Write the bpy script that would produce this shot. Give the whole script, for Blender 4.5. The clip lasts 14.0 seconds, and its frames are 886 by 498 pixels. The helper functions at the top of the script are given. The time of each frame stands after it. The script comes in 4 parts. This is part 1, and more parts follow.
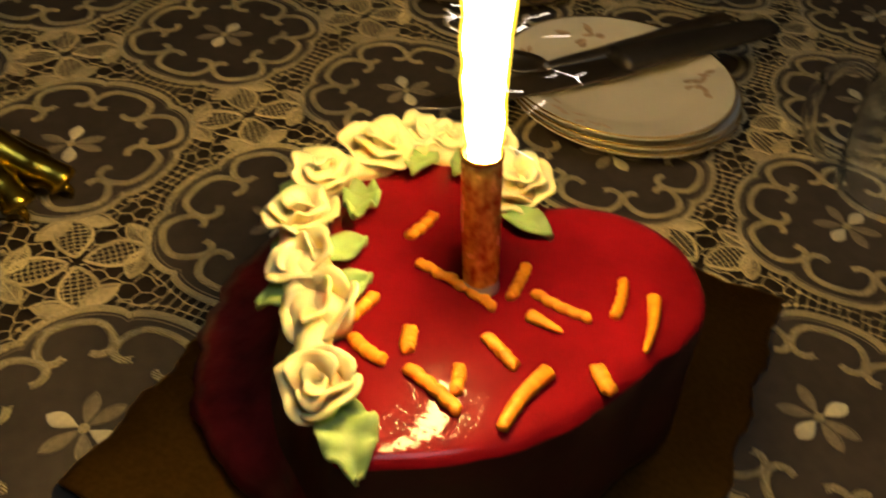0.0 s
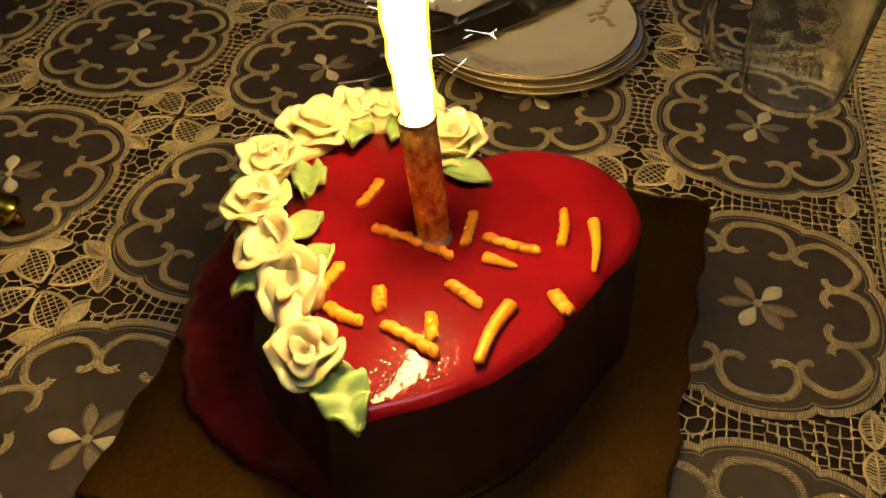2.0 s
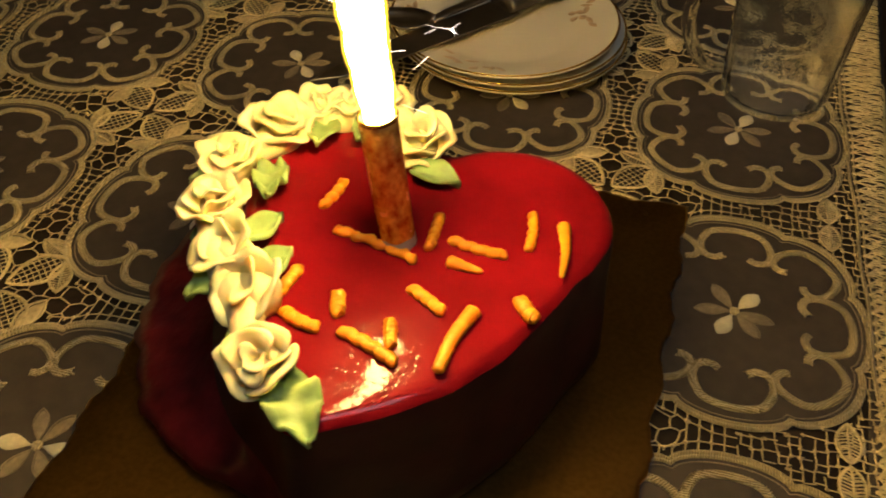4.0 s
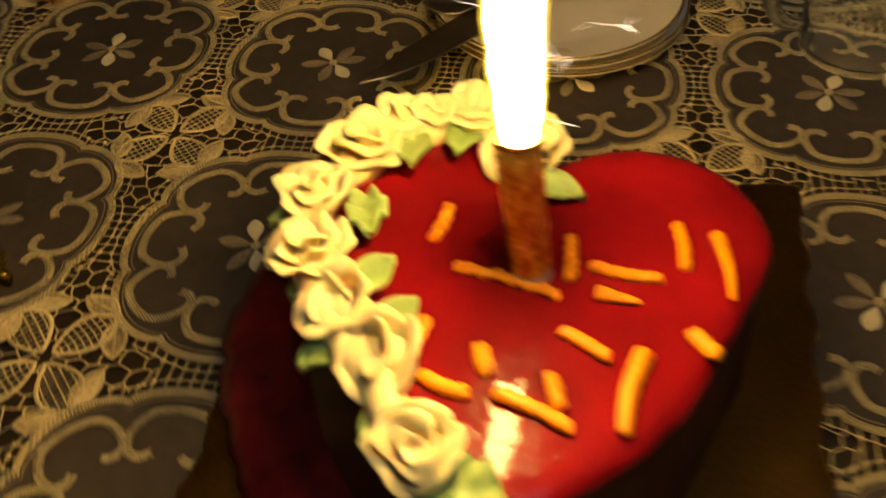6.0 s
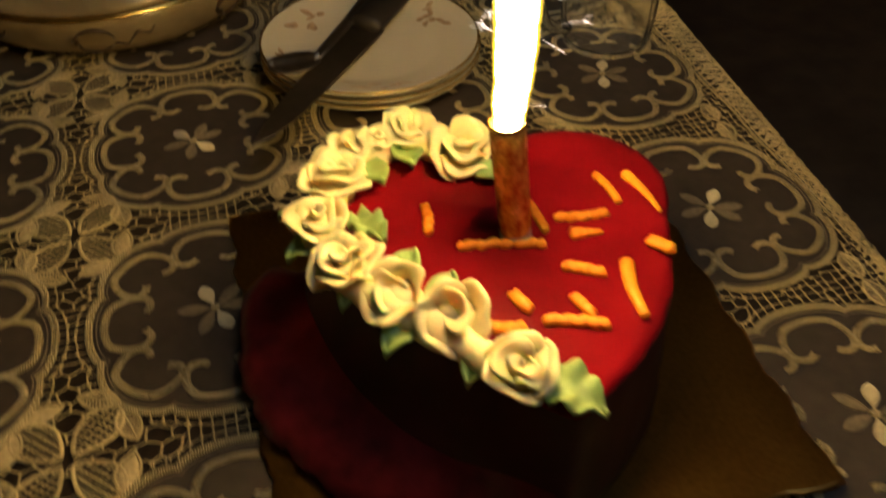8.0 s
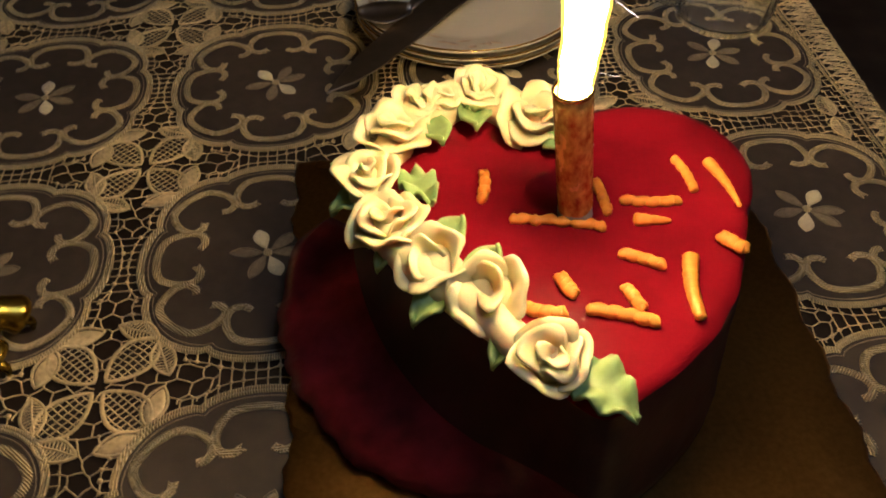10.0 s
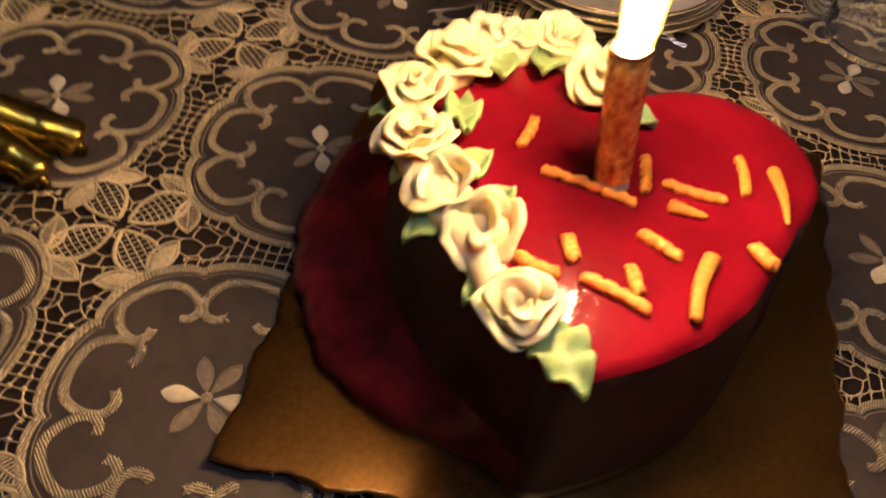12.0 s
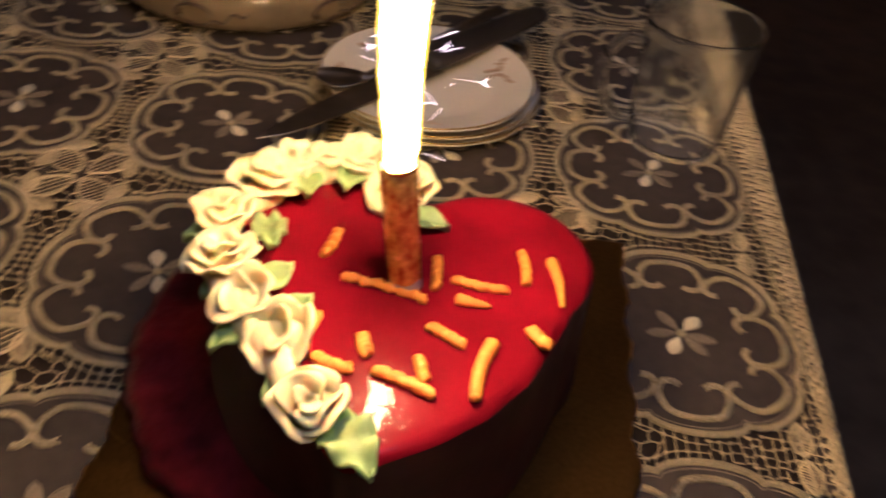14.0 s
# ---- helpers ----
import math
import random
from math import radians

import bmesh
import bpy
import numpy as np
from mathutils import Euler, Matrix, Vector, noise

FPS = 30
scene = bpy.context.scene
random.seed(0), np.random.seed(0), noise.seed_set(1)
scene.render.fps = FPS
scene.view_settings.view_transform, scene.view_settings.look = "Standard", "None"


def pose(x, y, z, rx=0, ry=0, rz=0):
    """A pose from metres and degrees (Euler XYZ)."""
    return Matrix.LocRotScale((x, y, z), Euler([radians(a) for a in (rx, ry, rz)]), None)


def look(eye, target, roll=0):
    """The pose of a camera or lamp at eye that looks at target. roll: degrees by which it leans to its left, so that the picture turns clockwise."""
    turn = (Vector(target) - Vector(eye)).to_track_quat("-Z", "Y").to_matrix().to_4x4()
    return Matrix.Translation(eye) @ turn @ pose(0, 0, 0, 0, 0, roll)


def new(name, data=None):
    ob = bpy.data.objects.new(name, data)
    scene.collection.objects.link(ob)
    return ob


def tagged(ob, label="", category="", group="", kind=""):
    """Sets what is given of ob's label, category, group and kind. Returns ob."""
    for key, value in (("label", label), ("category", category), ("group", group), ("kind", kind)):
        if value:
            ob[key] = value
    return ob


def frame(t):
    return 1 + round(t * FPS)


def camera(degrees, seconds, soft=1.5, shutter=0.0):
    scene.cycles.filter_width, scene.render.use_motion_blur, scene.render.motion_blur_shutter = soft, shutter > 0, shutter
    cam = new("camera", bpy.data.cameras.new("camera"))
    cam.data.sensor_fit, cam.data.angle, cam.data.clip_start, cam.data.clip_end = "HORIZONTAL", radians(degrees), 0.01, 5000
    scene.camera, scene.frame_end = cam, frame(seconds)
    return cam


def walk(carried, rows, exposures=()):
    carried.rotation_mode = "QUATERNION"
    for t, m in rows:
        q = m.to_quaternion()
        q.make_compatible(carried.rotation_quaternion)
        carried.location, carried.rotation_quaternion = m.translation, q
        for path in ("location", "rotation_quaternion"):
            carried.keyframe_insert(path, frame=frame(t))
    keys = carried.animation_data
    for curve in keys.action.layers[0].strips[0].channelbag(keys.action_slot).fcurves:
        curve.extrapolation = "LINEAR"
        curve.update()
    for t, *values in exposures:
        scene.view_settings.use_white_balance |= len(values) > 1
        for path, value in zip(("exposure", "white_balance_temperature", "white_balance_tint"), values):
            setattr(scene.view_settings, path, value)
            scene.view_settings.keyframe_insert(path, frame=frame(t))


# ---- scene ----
cam = camera(53.7, 14.0, soft=1.7, shutter=0.9)
PATH = [
    (0, (0.26, -0.387, 1.142), (-0.252, 1.018, -0.186), 6.0),
    (0.5, (0.259, -0.4, 1.142), (-0.137, 1.012, -0.218), 6.3),
    (1, (0.269, -0.414, 1.155), (-0.073, 0.99, -0.228), 2.7),
    (1.5, (0.265, -0.412, 1.164), (-0.097, 0.99, -0.216), -0.7),
    (2, (0.261, -0.413, 1.162), (-0.1, 0.98, -0.227), -0.4),
    (2.5, (0.265, -0.414, 1.162), (-0.095, 0.982, -0.224), -0.4),
    (3, (0.257, -0.406, 1.156), (-0.117, 0.982, -0.234), 0.2),
    (3.2, (0.255, -0.402, 1.149), (-0.094, 0.988, -0.246), 1.3),
    (5.3, (0.309, -0.392, 1.16), (-0.131, 1.002, -0.205), -4.9),
    (5.5, (0.292, -0.381, 1.15), (-0.175, 0.984, -0.234), -6.6),
    (6, (0.185, -0.346, 1.129), (-0.086, 1.013, -0.313), -3.1),
    (6.5, (0.108, -0.301, 1.111), (-0.025, 1.063, -0.346), -0.3),
    (7, (0.081, -0.331, 1.148), (-0.062, 1.04, -0.301), -7.8),
    (7.2, (0.05, -0.354, 1.165), (0.161, 1.059, -0.246), -5.4),
    (7.5, (0.029, -0.372, 1.161), (0.403, 1.063, -0.18), -3.9),
    (8, (0.036, -0.424, 1.165), (0.436, 0.996, -0.186), -0.5),
    (8.2, (0.051, -0.432, 1.162), (0.382, 0.98, -0.216), -2.2),
    (10.3, (0.081, -0.409, 1.138), (0.211, 1.005, -0.271), 0.0),
    (10.5, (0.093, -0.41, 1.116), (0.287, 0.993, -0.296), 3.9),
    (11, (0.126, -0.452, 1.117), (0.077, 0.922, -0.335), 6.4),
    (11.5, (0.112, -0.43, 1.102), (0.07, 0.935, -0.359), 12.3),
    (12, (0.129, -0.413, 1.126), (-0.01, 0.943, -0.338), 7.3),
    (12.5, (0.215, -0.43, 1.149), (-0.175, 0.942, -0.253), 0.3),
    (13, (0.232, -0.46, 1.166), (-0.342, 0.912, -0.172), -0.3),
    (13.3, (0.225, -0.447, 1.17), (-0.139, 1.043, -0.113), 5.4),
    (13.5, (0.21, -0.443, 1.165), (-0.031, 1.074, -0.116), 6.6),
    (14, (0.187, -0.438, 1.159), (0.202, 1.108, -0.11), 7.1),
]
EXPOSURES = [
    (0.0, 0.16, 6800, 9), (0.5, 0.50, 7500, 14), (1.0, 0.26, 7100, 8), (1.5, 0.34, 6700, 10), (3.2, 0.34, 6800, 10), (5.5, 0.34, 7000, 11), (6.0, 0.14, 7700, 12),
    (6.5, -0.06, 7300, 19), (7.0, -0.40, 6900, 18), (7.5, -0.08, 6600, 13), (8.2, -0.10, 6600, 13), (10.3, 0.26, 5300, 28), (11.0, 0.56, 5550, 37), (11.5, 0.74, 5600, 38),
    (12.0, 0.60, 5700, 42), (12.5, 0.55, 5300, 38), (13.0, 0.44, 5200, 40), (13.5, 0.42, 5300, 42), (14.0, 0.56, 5450, 42),
]
walk(cam, [(t, look(eye, target, roll)) for t, eye, target, roll in PATH], EXPOSURES)

# ---- world, light ----
world = bpy.data.worlds.new("night_room")
scene.world = world
world.use_nodes = True
world.node_tree.nodes["Background"].inputs[0].default_value = (0.9, 0.95, 1.0, 1)
world.node_tree.nodes["Background"].inputs[1].default_value = 0.004

FLAME_POWER = 292.0
# strength of the added cool fill from above
FILL_LAMP_WATTS = 3.9

TABLE = 0.75          # top of the cloth
BOARD = 0.754         # top of the cake board
CAKE = 0.8435         # top of the cake
CANDLE = Vector((0.1725, -0.0875))

# ---- materials ----


def material(name, colour, rough=0.5, metal=0.0, vary=0.15, grain=40.0, stain=6.0, bump=0.15, bump_scale=200.0, coat=0.0, dark=None, subsurface=0.0, sheen=0.0, spec=0.5, depth=0.002, stretch=1.0):
    m = bpy.data.materials.new(name)
    m.use_nodes = True
    nt = m.node_tree
    b = nt.nodes["Principled BSDF"]
    tc = nt.nodes.new("ShaderNodeTexCoord")
    n1 = nt.nodes.new("ShaderNodeTexNoise")
    n1.inputs["Scale"].default_value, n1.inputs["Detail"].default_value = grain, 5
    n2 = nt.nodes.new("ShaderNodeTexNoise")
    n2.inputs["Scale"].default_value, n2.inputs["Detail"].default_value = stain, 3
    add = nt.nodes.new("ShaderNodeMath")
    add.operation = "ADD"
    ramp = nt.nodes.new("ShaderNodeMapRange")
    ramp.inputs[1].default_value, ramp.inputs[2].default_value = 0.75, 1.25
    mix = nt.nodes.new("ShaderNodeMix")
    mix.data_type = "RGBA"
    low = dark or tuple(c * (1 - vary) for c in colour)
    high = colour if dark else tuple(min(1, c * (1 + vary)) for c in colour)
    mix.inputs[6].default_value, mix.inputs[7].default_value = (*low, 1), (*high, 1)
    mp = nt.nodes.new("ShaderNodeMapping")
    mp.inputs["Scale"].default_value = (1, 1, 1 / stretch)
    nt.links.new(tc.outputs["Object"], mp.inputs["Vector"])
    for n in (n1, n2):
        nt.links.new(mp.outputs["Vector"], n.inputs["Vector"])
    nt.links.new(n1.outputs[0], add.inputs[0])
    nt.links.new(n2.outputs[0], add.inputs[1])
    nt.links.new(add.outputs[0], ramp.inputs[0])
    nt.links.new(ramp.outputs[0], mix.inputs[0])
    nt.links.new(mix.outputs[2], b.inputs["Base Color"])
    rr = nt.nodes.new("ShaderNodeMapRange")
    rr.inputs[3].default_value, rr.inputs[4].default_value = max(0.02, rough * 0.8), min(1, rough * 1.2)
    nt.links.new(n2.outputs[0], rr.inputs[0])
    nt.links.new(rr.outputs[0], b.inputs["Roughness"])
    b.inputs["Metallic"].default_value = metal
    b.inputs["Coat Weight"].default_value = coat
    b.inputs["Coat Roughness"].default_value = 0.035
    b.inputs["Specular IOR Level"].default_value = spec
    b.inputs["Sheen Weight"].default_value = sheen
    if subsurface:
        b.inputs["Subsurface Weight"].default_value = subsurface
        b.inputs["Subsurface Radius"].default_value = (1.0, 0.6, 0.35)
        b.inputs["Subsurface Scale"].default_value = 0.006
    if bump:
        n3 = nt.nodes.new("ShaderNodeTexNoise")
        n3.inputs["Scale"].default_value, n3.inputs["Detail"].default_value = bump_scale, 4
        bp = nt.nodes.new("ShaderNodeBump")
        bp.inputs["Strength"].default_value, bp.inputs["Distance"].default_value = bump, depth
        nt.links.new(tc.outputs["Object"], n3.inputs["Vector"])
        nt.links.new(n3.outputs[0], bp.inputs["Height"])
        nt.links.new(bp.outputs[0], b.inputs["Normal"])
    if coat > 0.41:
        # small burst bubbles and ripples in the glaze
        n4 = nt.nodes.new("ShaderNodeTexNoise")
        n4.inputs["Scale"].default_value, n4.inputs["Detail"].default_value = 200, 3
        vo = nt.nodes.new("ShaderNodeTexVoronoi")
        vo.inputs["Scale"].default_value = 330
        dots = nt.nodes.new("ShaderNodeMapRange")
        dots.inputs[1].default_value, dots.inputs[2].default_value = 0.08, 0.30
        dots.inputs[3].default_value, dots.inputs[4].default_value = 0.9, 0.0
        nt.links.new(tc.outputs["Object"], vo.inputs["Vector"])
        nt.links.new(vo.outputs["Distance"], dots.inputs[0])
        both = nt.nodes.new("ShaderNodeMath")
        both.operation = "ADD"
        nt.links.new(n4.outputs[0], both.inputs[0])
        nt.links.new(dots.outputs[0], both.inputs[1])
        bc = nt.nodes.new("ShaderNodeBump")
        bc.inputs["Strength"].default_value, bc.inputs["Distance"].default_value = 0.16, 0.0006
        nt.links.new(tc.outputs["Object"], n4.inputs["Vector"])
        nt.links.new(both.outputs[0], bc.inputs["Height"])
        nt.links.new(bc.outputs[0], b.inputs["Coat Normal"])
    return m


def weave(m, scale, strength, distance=0.0006, gaps=0.6):
    """Adds the fine ribs of stitching or weave to a cloth material."""
    nt = m.node_tree
    b = nt.nodes["Principled BSDF"]
    tc = nt.nodes.new("ShaderNodeTexCoord")
    w = nt.nodes.new("ShaderNodeTexWave")
    w.inputs["Scale"].default_value, w.inputs["Distortion"].default_value = scale, 2.5
    w.inputs["Detail"].default_value = 2
    bp = nt.nodes.new("ShaderNodeBump")
    bp.inputs["Strength"].default_value, bp.inputs["Distance"].default_value = strength, distance
    nt.links.new(tc.outputs["Object"], w.inputs["Vector"])
    nt.links.new(w.outputs[0], bp.inputs["Height"])
    nt.links.new(bp.outputs[0], b.inputs["Normal"])
    mul = nt.nodes.new("ShaderNodeMix")
    mul.data_type, mul.blend_type = "RGBA", "MULTIPLY"
    mul.inputs[0].default_value = gaps
    old = b.inputs["Base Color"].links[0].from_socket
    nt.links.new(old, mul.inputs[6])
    nt.links.new(w.outputs[0], mul.inputs[7])
    nt.links.new(mul.outputs[2], b.inputs["Base Color"])
    return m


def glow(name, colour, strength, clear=0.0, fade=None):
    """An emitter; fade = (low, high, rest): full strength up to low metres, falling to a share of rest at high."""
    m = bpy.data.materials.new(name)
    m.use_nodes = True
    nt = m.node_tree
    nt.nodes.remove(nt.nodes["Principled BSDF"])
    e = nt.nodes.new("ShaderNodeEmission")
    e.inputs[0].default_value, e.inputs[1].default_value = (*colour, 1), strength
    out = nt.nodes["Material Output"]
    if fade:
        tc, sep, mr = nt.nodes.new("ShaderNodeTexCoord"), nt.nodes.new("ShaderNodeSeparateXYZ"), nt.nodes.new("ShaderNodeMapRange")
        mr.interpolation_type = "SMOOTHERSTEP"
        mr.inputs[1].default_value, mr.inputs[2].default_value = fade[0], fade[1]
        mr.inputs[3].default_value, mr.inputs[4].default_value = strength, strength * fade[2]
        nt.links.new(tc.outputs["Object"], sep.inputs[0])
        nt.links.new(sep.outputs[2], mr.inputs[0])
        nt.links.new(mr.outputs[0], e.inputs[1])
    if clear:
        tr = nt.nodes.new("ShaderNodeBsdfTransparent")
        mx = nt.nodes.new("ShaderNodeMixShader")
        mx.inputs[0].default_value = clear
        nt.links.new(e.outputs[0], mx.inputs[1])
        nt.links.new(tr.outputs[0], mx.inputs[2])
        nt.links.new(mx.outputs[0], out.inputs[0])
    else:
        nt.links.new(e.outputs[0], out.inputs[0])
    return m


M_WOOD = material("dark_table_wood", (0.014, 0.008, 0.005), 0.4, vary=0.4, grain=25, stain=5)
M_FLOOR = material("brown_floor", (0.15, 0.095, 0.055), 0.55, vary=0.3, grain=12, stain=2)
M_WALL = material("brown_wall_panelling", (0.32, 0.23, 0.15), 0.85, vary=0.08, grain=20, stain=1.5)
M_CEIL = material("white_ceiling_paint", (0.72, 0.69, 0.64), 0.9, vary=0.05, grain=20, stain=1.5)
M_SHEER = weave(material("sheer_brown_organza", (0.043, 0.032, 0.024), 0.6, vary=0.28, grain=90, stain=18, bump=0), 600, 0.12, 0.0003, 0.15)
M_THREAD = weave(material("ecru_satin_thread", (0.66, 0.52, 0.275), 0.32, metal=0.25, vary=0.25, grain=420, stain=30, bump=0, sheen=0.2), 215, 1.0, 0.0010, 0.6)
M_NET = material("ecru_lace_cord", (0.53, 0.415, 0.225), 0.5, vary=0.3, grain=300, stain=25, bump=0.4, bump_scale=900, depth=0.0005)
M_SATIN = weave(material("cream_satin_stitch", (0.77, 0.655, 0.41), 0.32, vary=0.15, grain=300, stain=40, bump=0, sheen=0.3), 420, 0.7, 0.0006, 0.35)
M_DULL = weave(material("brown_outline_stitch", (0.30, 0.24, 0.16), 0.5, vary=0.25, grain=300, stain=40, bump=0), 420, 0.6, 0.0006, 0.5)
M_FOIL = material("gold_foil_card", (0.43, 0.23, 0.057), 0.29, metal=1.0, vary=0.18, grain=300, stain=9, bump=0.08, bump_scale=420, depth=0.0004)
M_GLAZE = material("red_mirror_glaze", (0.205, 0.005, 0.010), 0.42, vary=0.22, grain=30, stain=8, bump=0.12, bump_scale=420, coat=0.45, depth=0.0008, spec=0.04)
M_FILM = material("thin_wrinkled_glaze", (0.125, 0.010, 0.013), 0.34, vary=0.45, grain=60, stain=22, bump=0.6, bump_scale=90, coat=0.3, depth=0.0016, spec=0.2)
# the unlit look of the cake's side is put into this dark red
M_SIDE_SHADE = material("shade_dark_side_coat", (0.036, 0.005, 0.006), 0.5, vary=0.35, grain=45, stain=12, bump=0.2, bump_scale=160, coat=0.12, depth=0.0008, spec=0.2)
M_PIPING = material("orange_buttercream", (0.88, 0.30, 0.014), 0.5, vary=0.10, grain=150, stain=20, bump=0.4, bump_scale=350, subsurface=0.15, depth=0.0008)
M_CREAM = material("ivory_buttercream", (0.82, 0.68, 0.39), 0.45, vary=0.05, grain=120, stain=20, bump=0.3, bump_scale=260, subsurface=0.5, depth=0.0005)
M_LEAF = material("green_buttercream", (0.30, 0.43, 0.15), 0.5, vary=0.16, grain=120, stain=30, bump=0.35, bump_scale=300, subsurface=0.15, depth=0.0007)
M_PORCELAIN = material("white_porcelain", (0.60, 0.54, 0.44), 0.16, vary=0.03, grain=30, stain=8, bump=0.02, coat=0.4)
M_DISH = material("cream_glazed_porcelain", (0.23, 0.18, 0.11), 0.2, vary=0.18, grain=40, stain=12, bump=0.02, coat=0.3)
M_DECAL = material("faded_brown_decal", (0.34, 0.22, 0.13), 0.3, vary=0.3, grain=150, stain=40, bump=0)
M_PAINTED = material("brown_glaze_paint", (0.055, 0.034, 0.018), 0.35, vary=0.35, grain=120, stain=40, bump=0)
M_GILT = material("gilt_line", (0.75, 0.50, 0.14), 0.25, metal=1.0, vary=0.2, grain=100, stain=20, bump=0.2)
M_GOLD = material("polished_gold_metal", (0.34, 0.245, 0.028), 0.24, metal=1.0, vary=0.3, grain=60, stain=15, bump=0.3, bump_scale=90)
M_STEEL = material("dull_steel", (0.22, 0.18, 0.14), 0.42, metal=1.0, vary=0.12, grain=90, stain=15, bump=0.1)
M_BLACK = material("black_handle", (0.018, 0.015, 0.013), 0.42, vary=0.3, grain=80, stain=20, bump=0.1)
M_TUBE = material("printed_copper_foil", (1.0, 0.60, 0.13), 0.26, metal=0.15, dark=(0.46, 0.085, 0.016), stretch=1.6, grain=300, stain=120, bump=0.25, bump_scale=200)
M_CAP = material("grey_plastic_base", (0.42, 0.38, 0.34), 0.3, vary=0.2, grain=60, stain=40)
M_BLUE = material("blue_foil", (0.05, 0.08, 0.22), 0.3, metal=0.5, vary=0.2, grain=60, stain=20)
M_ORANGE = material("orange_foil", (0.75, 0.20, 0.02), 0.35, vary=0.2, grain=60, stain=20)
M_FLAME = glow("white_flame_core", (1.0, 0.66, 0.22), FLAME_POWER, fade=(0.06, 0.42, 0.45))
M_HALO = glow("yellow_flame_edge", (1.0, 0.66, 0.05), 2.6, clear=0.45)
M_SPARK = glow("white_spark", (1.0, 0.86, 0.72), 6.0)
M_FILL_LAMP = glow("fill_lamp_diffuser", (0.66, 0.84, 1.0), 0.5)

M_GLASS = bpy.data.materials.new("clear_glass")
M_GLASS.use_nodes = True
g = M_GLASS.node_tree.nodes["Principled BSDF"]
g.inputs["Base Color"].default_value = (0.97, 0.98, 0.97, 1)
g.inputs["Roughness"].default_value = 0.02
g.inputs["Transmission Weight"].default_value = 0.996
g.inputs["IOR"].default_value = 1.16
gn = M_GLASS.node_tree.nodes.new("ShaderNodeTexVoronoi")
gn.inputs["Scale"].default_value = 48
gb = M_GLASS.node_tree.nodes.new("ShaderNodeBump")
gb.inputs["Strength"].default_value, gb.inputs["Distance"].default_value = 0.09, 0.0020
M_GLASS.node_tree.links.new(gn.outputs[0], gb.inputs["Height"])
M_GLASS.node_tree.links.new(gb.outputs[0], g.inputs["Normal"])

# ---- building helpers ----


def mesh_from(name, bm, mat, smooth=True):
    bmesh.ops.recalc_face_normals(bm, faces=bm.faces)
    me = bpy.data.meshes.new(name)
    bm.to_mesh(me)
    bm.free()
    me.materials.append(mat)
    if smooth:
        me.polygons.foreach_set("use_smooth", [True] * len(me.polygons))
    return me


def place(name, me, parent=None, m=None, label=""):
    ob = new(name, me)
    if parent:
        ob.parent = parent
    if m is not None:
        ob.matrix_basis = m
    if label:
        tagged(ob, label)
    return ob


def part(name, bm, mat, parent, label="", m=None, smooth=True):
    return place(name, mesh_from(name, bm, mat, smooth), parent, m, label)


def thing(name, at, label, category, group="", kind=""):
    ob = new(name)
    ob.empty_display_size = 0.02
    ob.location = at
    return tagged(ob, label, category, group, kind)


def smooth_line(points, per=6, closed=False):
    """A Catmull-Rom line through the points."""
    pts = [Vector(p) for p in points]
    n = len(pts)
    out = []
    for i in range(n if closed else n - 1):
        if closed:
            p0, p1, p2, p3 = (pts[(i + k - 1) % n] for k in range(4))
        else:
            p0, p1, p2, p3 = pts[max(i - 1, 0)], pts[i], pts[i + 1], pts[min(i + 2, n - 1)]
        for k in range(per):
            t = k / per
            out.append(0.5 * ((2 * p1) + (p2 - p0) * t + (2 * p0 - 5 * p1 + 4 * p2 - p3) * t * t + (3 * p1 - p0 - 3 * p2 + p3) * t ** 3))
    if not closed:
        out.append(pts[-1])
    return out


def tube(bm, line, radius, sides=8, closed=False, flat=1.0, caps=True):
    """A tube along a line; radius is a number or a function of the share of the way; flat squeezes it in height."""
    n = len(line)
    rings = []
    for i, p in enumerate(line):
        a = line[(i - 1) % n] if closed else line[max(i - 1, 0)]
        b = line[(i + 1) % n] if closed else line[min(i + 1, n - 1)]
        d = (b - a).normalized() if (b - a).length > 1e-9 else Vector((1, 0, 0))
        up = Vector((0, 0, 1)) if abs(d.z) < 0.95 else Vector((1, 0, 0))
        side = d.cross(up).normalized()
        top = side.cross(d).normalized()
        r = radius(i / max(1, n - 1)) if callable(radius) else radius
        rings.append([bm.verts.new(p + side * math.cos(q) * r + top * math.sin(q) * r * flat) for q in (2 * math.pi * k / sides for k in range(sides))])
    for i in range(n if closed else n - 1):
        a, b = rings[i], rings[(i + 1) % n]
        for k in range(sides):
            bm.faces.new((a[k], a[(k + 1) % sides], b[(k + 1) % sides], b[k]))
    if caps and not closed:
        bm.faces.new(rings[0])
        bm.faces.new(rings[-1][::-1])


def bead(bm, p, r):
    """A small round bead."""
    top, low = bm.verts.new(p + Vector((0, 0, r))), bm.verts.new(p - Vector((0, 0, r)))
    ring = [bm.verts.new(p + Vector((r * math.cos(k * math.pi / 3), r * math.sin(k * math.pi / 3), 0.25 * r * (-1) ** k))) for k in range(6)]
    for k in range(6):
        bm.faces.new((ring[k], ring[(k + 1) % 6], top))
        bm.faces.new((ring[(k + 1) % 6], ring[k], low))


